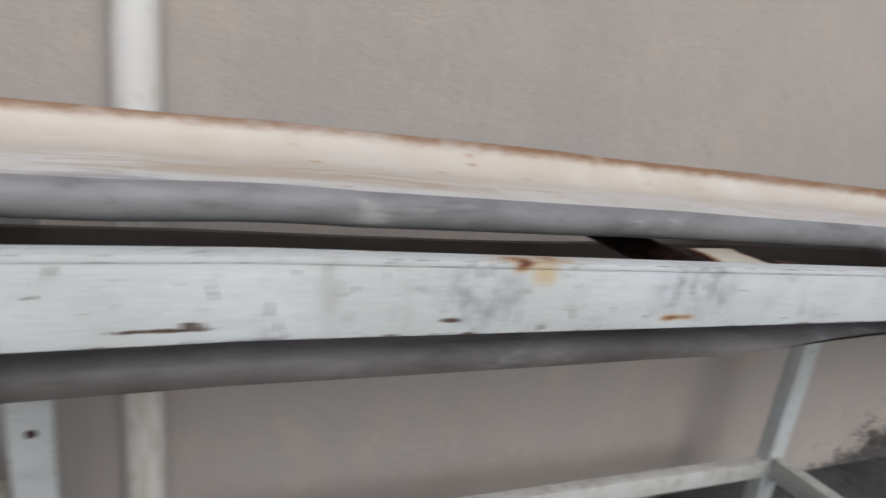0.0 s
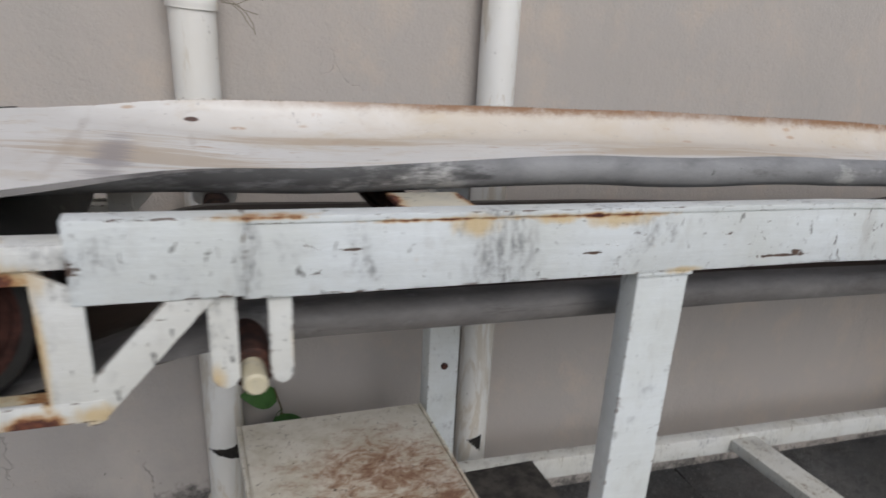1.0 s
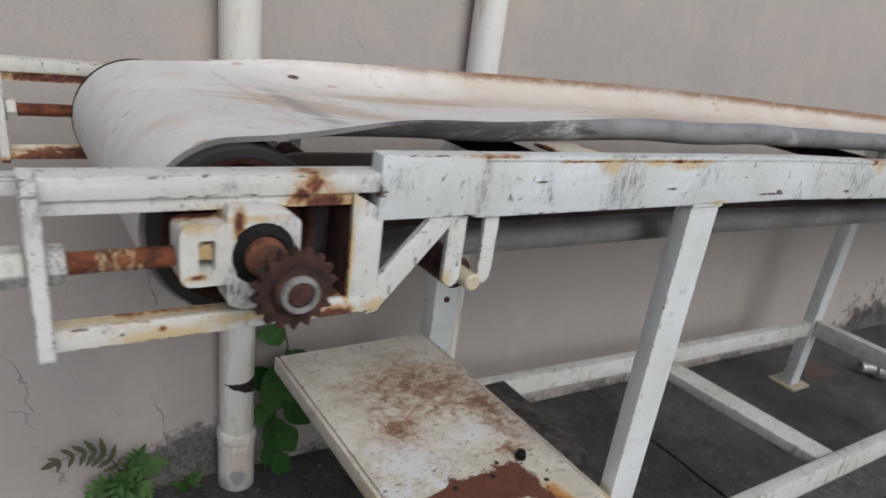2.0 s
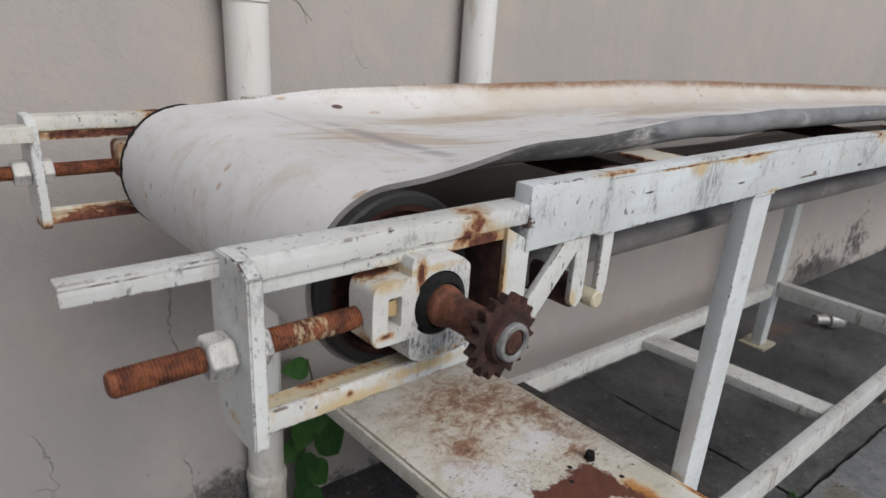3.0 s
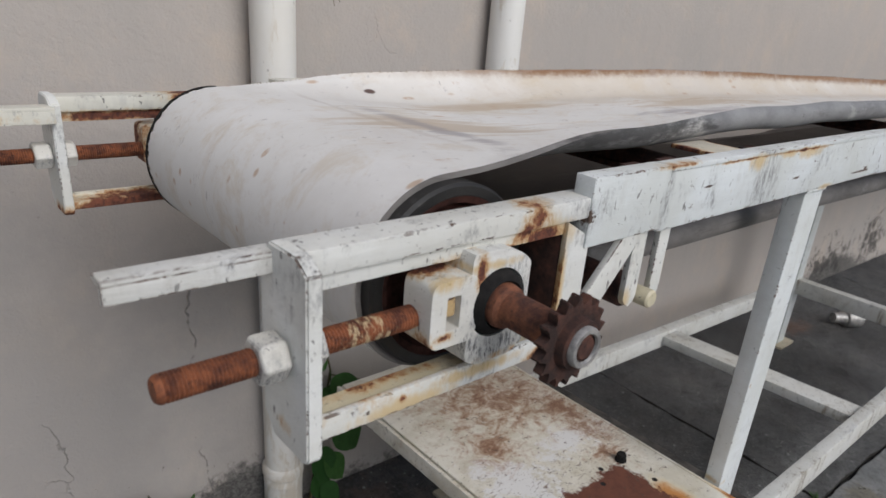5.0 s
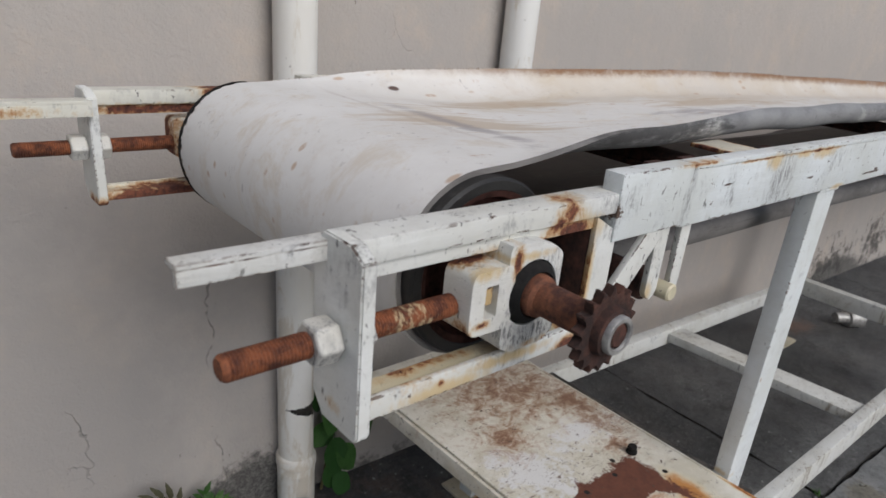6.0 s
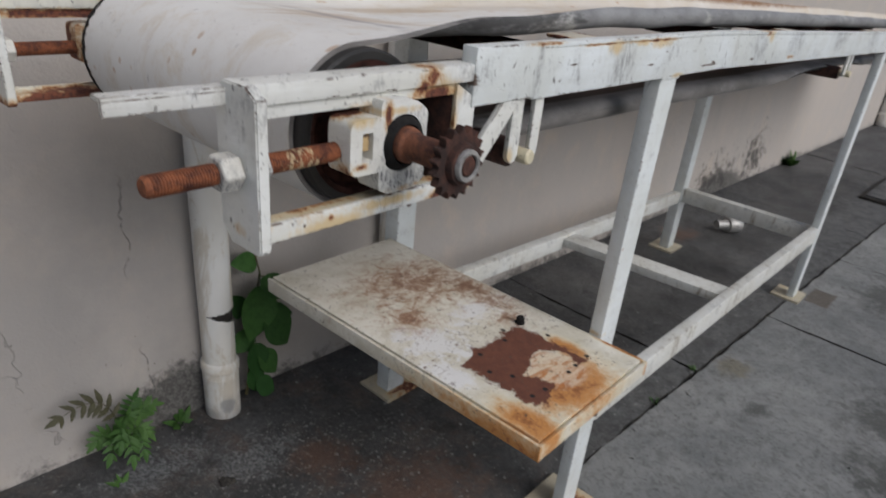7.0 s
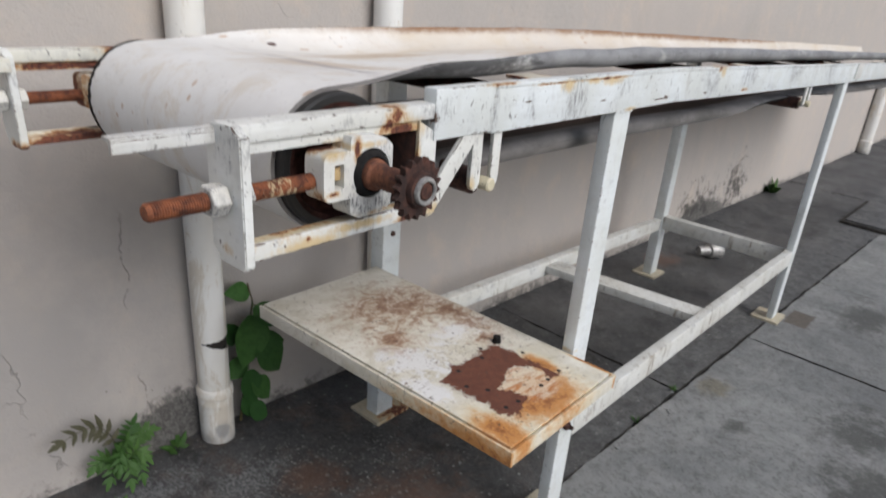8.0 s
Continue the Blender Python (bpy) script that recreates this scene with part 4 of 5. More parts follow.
    part("bearing", bm, BLACK, house, "greasy black bearing insert")

# drum, shaft and sprocket
bm = B()
y0, y1 = 0.406, 0.893
R = 0.0855
lathe(bm, (DX, y0, DZ), (0, 1, 0), [(0.012, 0.022), (0.050, 0.020), (0.064, 0.014), (0.068, 0.003), (0.0745, 0.0005)], 48)
part("drum_end", bm, DRUM_END, conveyor, "dark brown dished drum end")
bm = B()
lathe(bm, (DX, y0, DZ), (0, 1, 0), [(0.0735, 0.0012), (0.075, 0.0), (0.083, 0.0), (R, 0.003), (R, y1 - y0 - 0.003), (0.080, y1 - y0), (0.02, y1 - y0)], 64)
part("drum", bm, LAG, conveyor, "black rubber-lagged head drum")
bm = B()
rod(bm, (DX, 0.284, DZ), (DX, 0.42, DZ), 0.0115, 24)
lathe(bm, (DX, 0.280, DZ), (0, 1, 0), [(0.0115, 0), (0.0142, 0.001), (0.0150, 0.02), (0.0150, 0.055), (0.0185, 0.058), (0.0195, 0.064), (0.0185, 0.070), (0.0165, 0.075), (0.0165, 0.11)], 28)
shaft = part("shaft", bm, RUST, conveyor, "orange-brown rusted shaft")
bm = B()
TEETH = 18
pts = []
for i in range(TEETH):
    for f, r in ((0.0, 0.0288), (0.16, 0.0300), (0.34, 0.0352), (0.44, 0.0372), (0.56, 0.0372), (0.66, 0.0352), (0.84, 0.0300)):
        a = 2 * math.pi * (i + f) / TEETH
        pts.append((DX + r * math.cos(a), DZ + r * math.sin(a)))
prism(bm, pts, 0.272, 0.2805, 0.0012)
lathe(bm, (DX, 0.2635, DZ), (0, 1, 0), [(0.0118, 0.0), (0.020, 0.002), (0.0225, 0.010), (0.0225, 0.02), (0.019, 0.024), (0.0118, 0.026)], 28)
rod(bm, (DX, 0.2605, DZ), (DX, 0.272, DZ), 0.0108, 24, edge=0.2)
sprocket = part("sprocket", bm, RUST_DARK, conveyor, "dark rusted chain sprocket")
bm = B()
lathe(bm, (DX, 0.2595, DZ), (0, 1, 0), [(0.0112, 0.002), (0.0122, 0.0), (0.0155, 0.0), (0.0165, 0.0015), (0.0165, 0.006), (0.0112, 0.006)], 28)
part("collar", bm, STEEL, sprocket, "worn grey steel ring")

# belt: top run, drum, return run
BY0, BY1 = 0.420, 0.886
YC, HALF = (BY0 + BY1) / 2, (BY1 - BY0) / 2
TH = 0.0055
NU = 56


def ease(a, b, v):
    v = max(0.0, min(1.0, (v - a) / (b - a)))  # also falls where a > b
    return v * v * (3 - 2 * v)


def section(lift, droop=False, far=None, fat=0.0):
    """Cross rows of (y offset, z offset, normal) for a belt whose far edge curls up in an arc and whose near edge rolls over."""
    rows = []
    for i in range(NU + 1):
        u = -1 + 2 * i / NU
        v = abs(u) ** 0.8
        side = 1 if u > 0 else -1
        rolled = u < 0 and not droop
        curl = far if far is not None and u > 0 else lift
        wing = 0.042 + 0.011 * fat if rolled else (0.045 if droop else 0.086)
        turn_to = radians(132 if droop else (164 if rolled else 80)) * curl
        flat = HALF - wing
        d = v * HALF
        rise = (0.0225 - 0.0078 * fat) * lift * ease(0.0, flat, d) if rolled else 0.0
        if d <= flat or turn_to < 0.01:
            rows.append((side * d, rise, Vector((0, 0, 1))))
            continue
        a = (d - flat) / wing * turn_to
        rho = wing / turn_to
        rows.append((side * (flat + rho * math.sin(a)), rise + rho * (1 - math.cos(a)), Vector((0, -side * math.sin(a), math.cos(a)))))
    return rows


def slack(x):
    """The belt rides over the sinking frame in a longer curve."""
    return -0.025 * (x - 0.15) ** 2 / (x + 0.25) if x > 0.15 else 0.0


TOP = DZ + R
rings = []
xs = [4.6 - 0.10 * i for i in range(43)] + [0.28 - 0.03 * i for i in range(33)]
for x in xs:
    lift = 0.6 * ease(-0.72, -0.42, x) + 0.36 * ease(-0.5, -0.05, x) 
    zc = TOP - 0.018 * ease(-0.70, -0.40, x) + slack(x)
    ring = []
    for y, s, n in section(lift, far=0.9 * ease(-0.72, -0.37, x) + 0.1 * ease(-0.4, 0.0, x), fat=ease(-0.35, 0.1, x)):
        wob = 0.0025 * noise.noise((x * 6, y * 9, 0.3)) * ease(-0.7, -0.5, x)
        wob += 0.004 * ease(0.0, 0.5, x) * ease(0.10, HALF, y)
        p = Vector((x, YC + y, zc + s + wob))
        ring.append((p, p + n * TH))
    rings.append(ring)
for i in range(1, 70):
    a = math.pi / 2 + math.pi * i / 70
    n = Vector((math.cos(a), 0, math.sin(a)))
    rings.append([(Vector((DX, YC + y, DZ)) + n * R, Vector((DX, YC + y, DZ)) + n * (R + TH)) for y, s, _ in section(0)])
turned = len(rings)
xs = [DX + 0.02 + 0.03 * i for i in range(35)] + [0.38 + 0.10 * i for i in range(43)]
for x in xs:
    lift = ease(-0.66, -0.40, x) * (1.0 - 0.9 * ease(0.65, 1.05, x) + 0.7 * ease(1.5, 2.2, x))
    zc = DZ - R + 0.052 * ease(-0.70, -0.47, x) + 0.012 * ease(0.6, 1.3, x) - 0.004 * math.sin(2.2 * (x + 0.47)) * ease(-0.47, -0.2, x)
    ring = []
    for y, s, n in section(lift, True):
        p = Vector((x, YC + y, zc - s + sag(x)))
        m = Vector((0, n.y, -n.z))
        ring.append((p, p + m * TH))
    rings.append(ring)
frays = random.Random(21)
for k, r in enumerate(rings):
    x = r[NU][0].x
    if x < -0.25:
        cut = frays.choice((0.001, 0.003, 0.005, 0.008)) * ease(-0.2, -0.6, x)
        p, q = r[NU]
        r[NU] = (p, q - Vector((0, cut, 0)))
        p, q = r[NU - 1]
        r[NU - 1] = (p, q - Vector((0, min(cut, 0.004), 0)))
bm = B()
inner = [[bm.verts.new(p) for p, q in r] for r in rings]
outer = [[bm.verts.new(q) for p, q in r] for r in rings]
for k in range(len(rings) - 1):
    for i in range(NU):
        f = bm.faces.new((inner[k][i], inner[k + 1][i], inner[k + 1][i + 1], inner[k][i + 1]))
        # inner faces away from the edges take the shade-darkened brown
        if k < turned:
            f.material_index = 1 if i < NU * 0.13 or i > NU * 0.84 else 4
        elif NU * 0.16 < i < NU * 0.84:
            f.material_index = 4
        else:
            f.material_index = 3
        bm.faces.new((outer[k][i], outer[k][i + 1], outer[k + 1][i + 1], outer[k + 1][i]))
    for i in (0, NU):
        f = bm.faces.new((inner[k][i], outer[k][i], outer[k + 1][i], inner[k + 1][i]))
        f.material_index = 2 if i or k >= turned else 3
belt = part("belt", bm, [COVER, GREY, BLACK, GRIMY, UNDER], conveyor, "slack white rubber belt with a grey back and brown-stained edge")

# the frayed black ply that shows past the white cover on the far edge
bm = B()
fr = random.Random(9)
rows = []
for i in range(150):
    a = math.radians(88 + 188 * i / 149)
    c, q = math.cos(a), math.sin(a)
    out = 0.0035 + 0.004 * noise.noise((i * 0.21, 0.0, 4.0)) + fr.choice((0.0, 0.0015, 0.003, 0.0045))
    lap = 0.004 + 0.003 * noise.noise((i * 0.3, 2.0, 1.0)) + fr.choice((0.0, 0.001, 0.002))
    rows.append([bm.verts.new((DX + r * c, y, DZ + r * q)) for r, y in ((R + 0.0005, BY1 - 0.003), (R + TH + 0.0007, BY1 - lap), (R + TH + 0.0009, BY1 + 0.001), (R + TH - 0.001, BY1 + out), (R + 0.001, BY1 + out * 0.8))])
for a, b in zip(rows, rows[1:]):
    for i in range(5):
        bm.faces.new((a[i], a[(i + 1) % 5], b[(i + 1) % 5], b[i]))
bm.faces.new(rows[0])
bm.faces.new(rows[-1])
part("ply_edge", bm, BLACK, belt, "frayed black rubber ply", smooth=False)

# loose threads along the far edge
bm = B()
for k, r in enumerate(rings[:turned]):
    if k + 1 >= turned or r[NU][1].x > 2.0:
        continue
    a, b = r[NU][1], rings[k + 1][NU][1]
    out = (r[NU][1] - r[NU - 2][1]).normalized()
    n = max(2, int((b - a).length / 0.004))
    for i in range(n):
        if fr.random() < 0.25:
            continue
        p = a.lerp(b, (i + fr.random()) / n) - out * 0.001
        tip = p + out * fr.uniform(0.0015, 0.0045) + Vector((fr.uniform(-0.002, 0.002), fr.uniform(-0.001, 0.001), 0))
        w = Vector((fr.uniform(0.0006, 0.0016), 0, 0)) if abs(b.x - a.x) > 0.002 else Vector((0, 0, 0.001))
        v = [bm.verts.new(q) for q in (p - w, p + w, p + Vector((0, -0.0012, 0)), tip)]
        for f in ((0, 1, 3), (1, 2, 3), (2, 0, 3)):
            bm.faces.new([v[c] for c in f])
tagged(part("thread_fringe", bm, THREAD, belt, "frayed threads of the belt's edge", smooth=False), kind="stuff")

# return idlers on hangers
for x, up in ((-0.470, 0.0), (1.29, -0.010)):
    for y in (0.366, 0.950):
        for x0, x1 in ((x - 0.034, x - 0.011), (x + 0.014, x + 0.034)):
            bm = B()
            pts = [(x0, 0.992 + sag(x)), (x0, 0.912 + up), (x0 + 0.004, 0.905 + up), ((x0 + x1) / 2, 0.901 + up), (x1 - 0.004, 0.905 + up), (x1, 0.912 + up), (x1, 0.992 + sag(x))]
            prism(bm, pts, y, y + 0.007, 0.001)
            part("hanger", bm, PAINT_BAR, conveyor, "short white strap below the rail")
    bm = B()
    rod(bm, (x, 0.352, 0.910 + up), (x, 0.968, 0.910 + up), 0.0106, 12, edge=0.2)
    roller = part("return_roller", bm, PAINT_FLANGE, conveyor, "return roller on a yellowed pin")
    bm = B()
    rod(bm, (x, 0.385, 0.908 + up), (x, 0.94, 0.908 + up), 0.020, 24)
    part("roller_tube", bm, RUST_DARK, roller, "dark rusted roller tube")

# legs with foot plates
for x in (-0.089, 1.796):
    for y, deep in ((FR + 0.004, 0.028), (BR - 0.046, 0.045)):
        foot = drop(x, y, False) - drop(x, y, True)
        bm = B()
        box(bm, x, x + 0.064, y, y + deep, foot + 0.010, 0.9865 + sag(x), 0.0022)
        leg = part("leg", bm, PAINT_LEG, conveyor, "white square steel leg")
        bm = B()
        box(bm, x - 0.026, x + 0.104, y - 0.030, y + max(deep, 0.045) + 0.042, foot - 0.002, foot + 0.010, 0.002)
        part("foot_plate", bm, FOOT, leg, "yellowed rusty foot plate")
        bm = B()
        box(bm, x - 0.003, x + 0.067, y - 0.003, y + deep + 0.003, 0.981 + sag(x), 0.9875 + sag(x), 0.003)
        part("weld", bm, PAINT, leg)

bm = B()
lathe(bm, (-0.056, 0.9545, 0.552), (0, -1, 0), [(0, 0.006), (0.006, 0.006), (0.008, 0.004), (0.008, 0.0), (0, 0)], 6)
part("bolt", bm, RUST_DARK, conveyor, "rusted bolt in the leg")

# lower frame
def member(name, x0, x1, y0, y1, z0, z1, label="", fall=0.0):
    m = B()
    box(m, x0, x1, y0, y1, z0, z1, 0.003)
    for v in m.verts:
        v.co.z -= fall * v.co.x
    return part(name, m, PAINT_LOW, conveyor, label)


member("stretcher", -0.024, 1.795, FR + 0.003, FR + 0.033, 0.202, 0.270, "dirty white lower rail", 0.024)
member("stretcher", -0.024, 1.795, BR - 0.042, BR - 0.006, 0.222, 0.277, "dirty white lower rail", 0.043)
member("stretcher", 1.806, 1.850, FR + 0.0335, BR - 0.0465, 0.150, 0.216)
bm = B()
box(bm, 0.768, 0.850, FR + 0.0335, BR - 0.0425, 0.202, 0.232, 0.003)
for v in bm.verts:
    f = (BR - 0.0425 - v.co.y) / (BR - FR - 0.076)
    v.co.x += 0.020 * f
    v.co.z += 0.010 * f
part("crossbar", bm, PAINT_LOW, conveyor, "lower crossbar with a rusted top")
member("stretcher", -0.150, -0.100, FR + 0.0405, BR - 0.0465, 0.385, 0.427)

# carrying idlers between the rails
for x in (-0.321, 0.700, 1.70, 2.70):
    d = sag(x)
    bm = B()
    box(bm, x - 0.012, x + 0.060, FR + 0.0195, FR + 0.085, 1.0475 + d, 1.0525 + d, 0.0015)
    stand = part("idler_bracket", bm, PAINT_IDLER, conveyor, "rust-edged bracket plate on the rail")
    bm = B()
    box(bm, x + 0.01, x + 0.05, FR + 0.020, BR - 0.060, 0.998 + d, 1.006 + d, 0.0015)
    part("cross_plate", bm, RUST_DARK, stand)
    for xa, xb in ((x + 0.108, x + 0.140), (x - 0.088, x - 0.056), (x - 0.155, x - 0.128)):
        for ya in (FR + 0.046, BR - 0.10):
            bm = B()
            prism(bm, [(xa - 0.008, 1.000 + d), (xb + 0.012, 1.000 + d), (xb, 1.046 + d), (xa, 1.046 + d)], ya, ya + 0.012, 0.001)
            part("roller_fork", bm, RUST_DARK, stand)
    bm = B()
    rod(bm, (x + 0.03, 0.46, 1.012 + d), (x + 0.03, 0.80, 1.012 + d), 0.0175, 20)
    part("idler_roller", bm, RUST_DARK, stand, "rusted carrying roller")
bm = B()
prism(bm, [(1.90, 0.955), (2.00, 0.953), (2.01, 1.012), (1.91, 1.014)], FR - 0.006, FR + 0.002, 0.001)
part("joint_plate", bm, PAINT_LOW, conveyor, "grey-smudged joint plate on the rail")

# platform: a sheet laid on a frame of angle steel
PX0, PX1, PY0, PY1, PZ = -0.463, -0.096, 0.257, 0.972, 0.462
bm = B()
box(bm, PX0 + 0.010, PX1 - 0.010, PY0 + 0.010, PY1 - 0.004, PZ - 0.006, PZ, 0.0016)
platform = part("platform", bm, PLATE, conveyor, "rust-eaten white steel motor platform")
for x0, x1, y0, y1 in ((PX0, PX1, PY0, PY0 + 0.006), (PX0, PX0 + 0.006, PY0 + 0.006, PY1), (PX1 - 0.006, PX1, PY0 + 0.006, PY1)):
    bm = B()
    box(bm, x0, x1, y0, y1, PZ - 0.034, PZ - 0.0025, 0.0014)
    part("edge_flange", bm, PLATE, platform)
for x0, x1, y0, y1 in ((PX0 + 0.006, PX1 - 0.006, PY0 + 0.006, PY0 + 0.030), (PX0 + 0.006, PX0 + 0.030, PY0 + 0.030, PY1), (PX1 - 0.030, PX1 - 0.006, PY0 + 0.030, PY1)):
    bm = B()
    box(bm, x0, x1, y0, y1, PZ - 0.010, PZ - 0.0066, 0.001)
    part("edge_ledge", bm, PLATE, platform)

bm = B()
lathe(bm, (-0.068, 0.3645, 0.258), (0.0, -1, 0.0), [(0, 0.022), (0.005, 0.022), (0.0055, 0.012), (0.011, 0.011), (0.011, 0.002), (0.009, 0.0), (0, 0)], 6)
part("bolt", bm, RUST_DARK, conveyor, "rusted bolt in the leg")

# black sheet that lies on the lower rails
bm = B()
box(bm, -0.20, 0.175, FR + 0.036, BR - 0.0425, 0.2685, 0.2745, 0.0015)
single("rubber_sheet", bm, SHEET, "black rubber sheet lying on the lower rails of the conveyor", "sheet", frame=True)

# small black stub on the platform
bm = B()
lathe(bm, (-0.180, 0.503, 0.462), (0, 0, 1), [(0, 0), (0.010, 0), (0.0105, 0.004), (0.0075, 0.005), (0.0075, 0.010), (0.009, 0.011), (0.008, 0.015), (0, 0.015)], 9)
single("bolt_stub", bm, BLACK, "small black greasy bolt head on the rusty platform", "bolt", frame=True)


# ---- downpipes ----

def downpipe(x, r, y, label, collars=(), split=None, arc=(225, 340)):
    """A plumb pipe on the wall; split: height of a break in its front."""
    thing = root("downpipe", (x, y, 0), label, "pipe", "downpipes on the wall")
    axis = Vector((0, 0, 1))
    m = B()
    seg = 40
    zs = [0.0, 0.01] + [0.08 * i for i in range(1, 52)]
    if split:
        zs = sorted(zs + [split - 0.036 + 0.003 * i for i in range(20)])
    rows = []
    for z in zs:
        rows.append([m.verts.new((x + r * math.cos(2 * math.pi * i / seg), y + r * math.sin(2 * math.pi * i / seg), z)) for i in range(seg)])
    for za, a, b in zip(zs, rows, rows[1:]):
        for i in range(seg):
            ang = 360 * (i + 0.5) / seg
            if split and arc[0] < ang < arc[1]:
                w = 0.034 * (ang - arc[0]) / (arc[1] - arc[0])
                if split - w < za + 0.002 < split + w * 0.5:
                    continue
            m.faces.new((a[i], a[(i + 1) % seg], b[(i + 1) % seg], b[i]))
    part("tube", m, PIPE, thing)
    for z, h in collars:
        m = B()
        e = r * 1.09
        lathe(m, (x, y, z), axis, [(r * 0.9, 0), (e, 0.002), (e, h - 0.05), (e * 1.02, h - 0.047), (e, h - 0.044), (e, h - 0.030), (e * 1.07, h - 0.026), (e * 1.07, h - 0.010), (e, h - 0.004), (r * 0.98, h)], 40)
        part("coupling", m, PIPE, thing, "moulded pipe coupling")
    if split:
        # added dark plug that stands for the shade inside the hollow pipe
        m = B()
        lathe(m, (x, y, split - 0.03), axis, [(0, 0), (r * 0.9, 0), (r * 0.93, 0.01), (r * 0.93, 0.05), (r * 0.9, 0.06), (0, 0.06)], 24)
        part("silt", m, SOIL, thing, "dark plug standing in for the shaded hollow of the pipe")
    return thing


downpipe(-0.478, 0.0405, 1.172, "old white plastic downpipe, stained and split near its foot", ((0.0, 0.170), (1.214, 0.060)), 0.312, (204, 345))
downpipe(0.116, 0.0395, 1.173, "stained white plastic downpipe with a small hole, against the plaster wall", ((0.0, 0.10),), 0.26, (235, 285))
downpipe(8.1, 0.065, 1.145, "cream downpipe with a rust-stained foot", ((0.0, 0.16),))

# dry twine caught on the pipe coupling
rng = random.Random(4)
for k in range(7):
    bm = B()
    p = Vector((-0.52 if k < 3 else -0.435, 1.14, 1.24))
    d = Vector((rng.uniform(-1, -0.2) if k < 3 else rng.uniform(0.3, 1), rng.uniform(-0.3, 0.2), rng.uniform(-0.5, 0.5)))
    for i in range(5):
        q = p + d * 0.018
        rod(bm, p, q, 0.0006, 5)
        p = q
        d = (d + Vector((rng.uniform(-0.5, 0.5), rng.uniform(-0.2, 0.2), rng.uniform(-0.6, 0.5)))).normalized()
    single("dry_twine", bm, STEM, "thin wisp of dry twine caught on the pipe coupling", "twine", group="wisps of twine")

# litter on the ground
bm = B()
rng = random.Random(8)
for i in range(5):
    vs = bmesh.ops.create_icosphere(bm, subdivisions=2, radius=0.009)["verts"]
    dx, dy = rng.uniform(-0.008, 0.008), rng.uniform(-0.008, 0.008)
    for v in vs:
        q = 1 + 0.5 * noise.noise(v.co * 160 + Vector((i, 0, 0)))
        v.co = Vector((-0.612 + dx + v.co.x * q * 1.2, 0.94 + dy + v.co.y * q, 0.004 + v.co.z * q * 0.6))
single("dirt_clod", bm, SOIL, "small dark clod of dirt lying on the pavement", "dirt")

# cast-off metal part on the ground
bm = B()
lathe(bm, (2.31, 0.915, 0.044), (0.85, -0.5, 0.0), [(0, 0.006), (0.018, 0.004), (0.020, 0.0), (0.024, 0.0), (0.026, 0.05), (0.030, 0.062), (0.041, 0.066), (0.043, 0.070), (0.043, 0.140), (0.041, 0.146), (0.034, 0.147), (0.032, 0.140), (0, 0.139)], 28)
single("metal_canister", bm, STEEL, "dull grey metal canister lying on the concrete under the conveyor", "canister")

# raised drain cover
drain = root("drain_cover", (4.62, 0.42, 0), "dark concrete drain cover set proud of the pavement", "cover")
bm = B()
box(bm, 4.12, 5.12, 0.25, 0.57, -0.01, 0.016, 0.004)
part("kerb", bm, SOIL, drain)
bm = B()
box(bm, 4.15, 5.09, 0.28, 0.54, 0.010, 0.032, 0.006)
part("lid", bm, DAMP, drain)


# ---- plants ----
def leaf(bm, base, tip, width, up, fold=0.25, droop=0.2, n=6, toothed=0.0):
    """An ovate blade with a folded midrib from base to tip."""
    b, t = Vector(base), Vector(tip)
    along = t - b
    side = along.cross(Vector(up)).normalized()
    nor = side.cross(along).normalized()
    cols = []
    for i in range(n + 1):
        f = i / n
        w = width * 0.5 * math.sin(math.pi * min(1.0, f * 0.94 + 0.06) ** 0.8) ** 0.9
        w *= 1 + toothed * (i % 2)
        mid = b + along * f - nor * (droop * along.length * f * f)
        row = []
        for g in (-1.0, -0.5, 0.0, 0.5, 1.0):
            row.append(bm.verts.new(mid + side * (w * g) + nor * (abs(g) * w * fold)))
        cols.append(row)
    for a, c in zip(cols, cols[1:]):
        for i in range(4):
            bm.faces.new((a[i], a[i + 1], c[i + 1], c[i]))
    return bm


def stalk(bm, pts, r0, r1):
    for i, (a, b) in enumerate(zip(pts, pts[1:])):
        f, g = i / (len(pts) - 1), (i + 1) / (len(pts) - 1)
        rod(bm, a, b, r0 + (r1 - r0) * f, 7, r0 + (r1 - r0) * g, 0.0)
    return bm


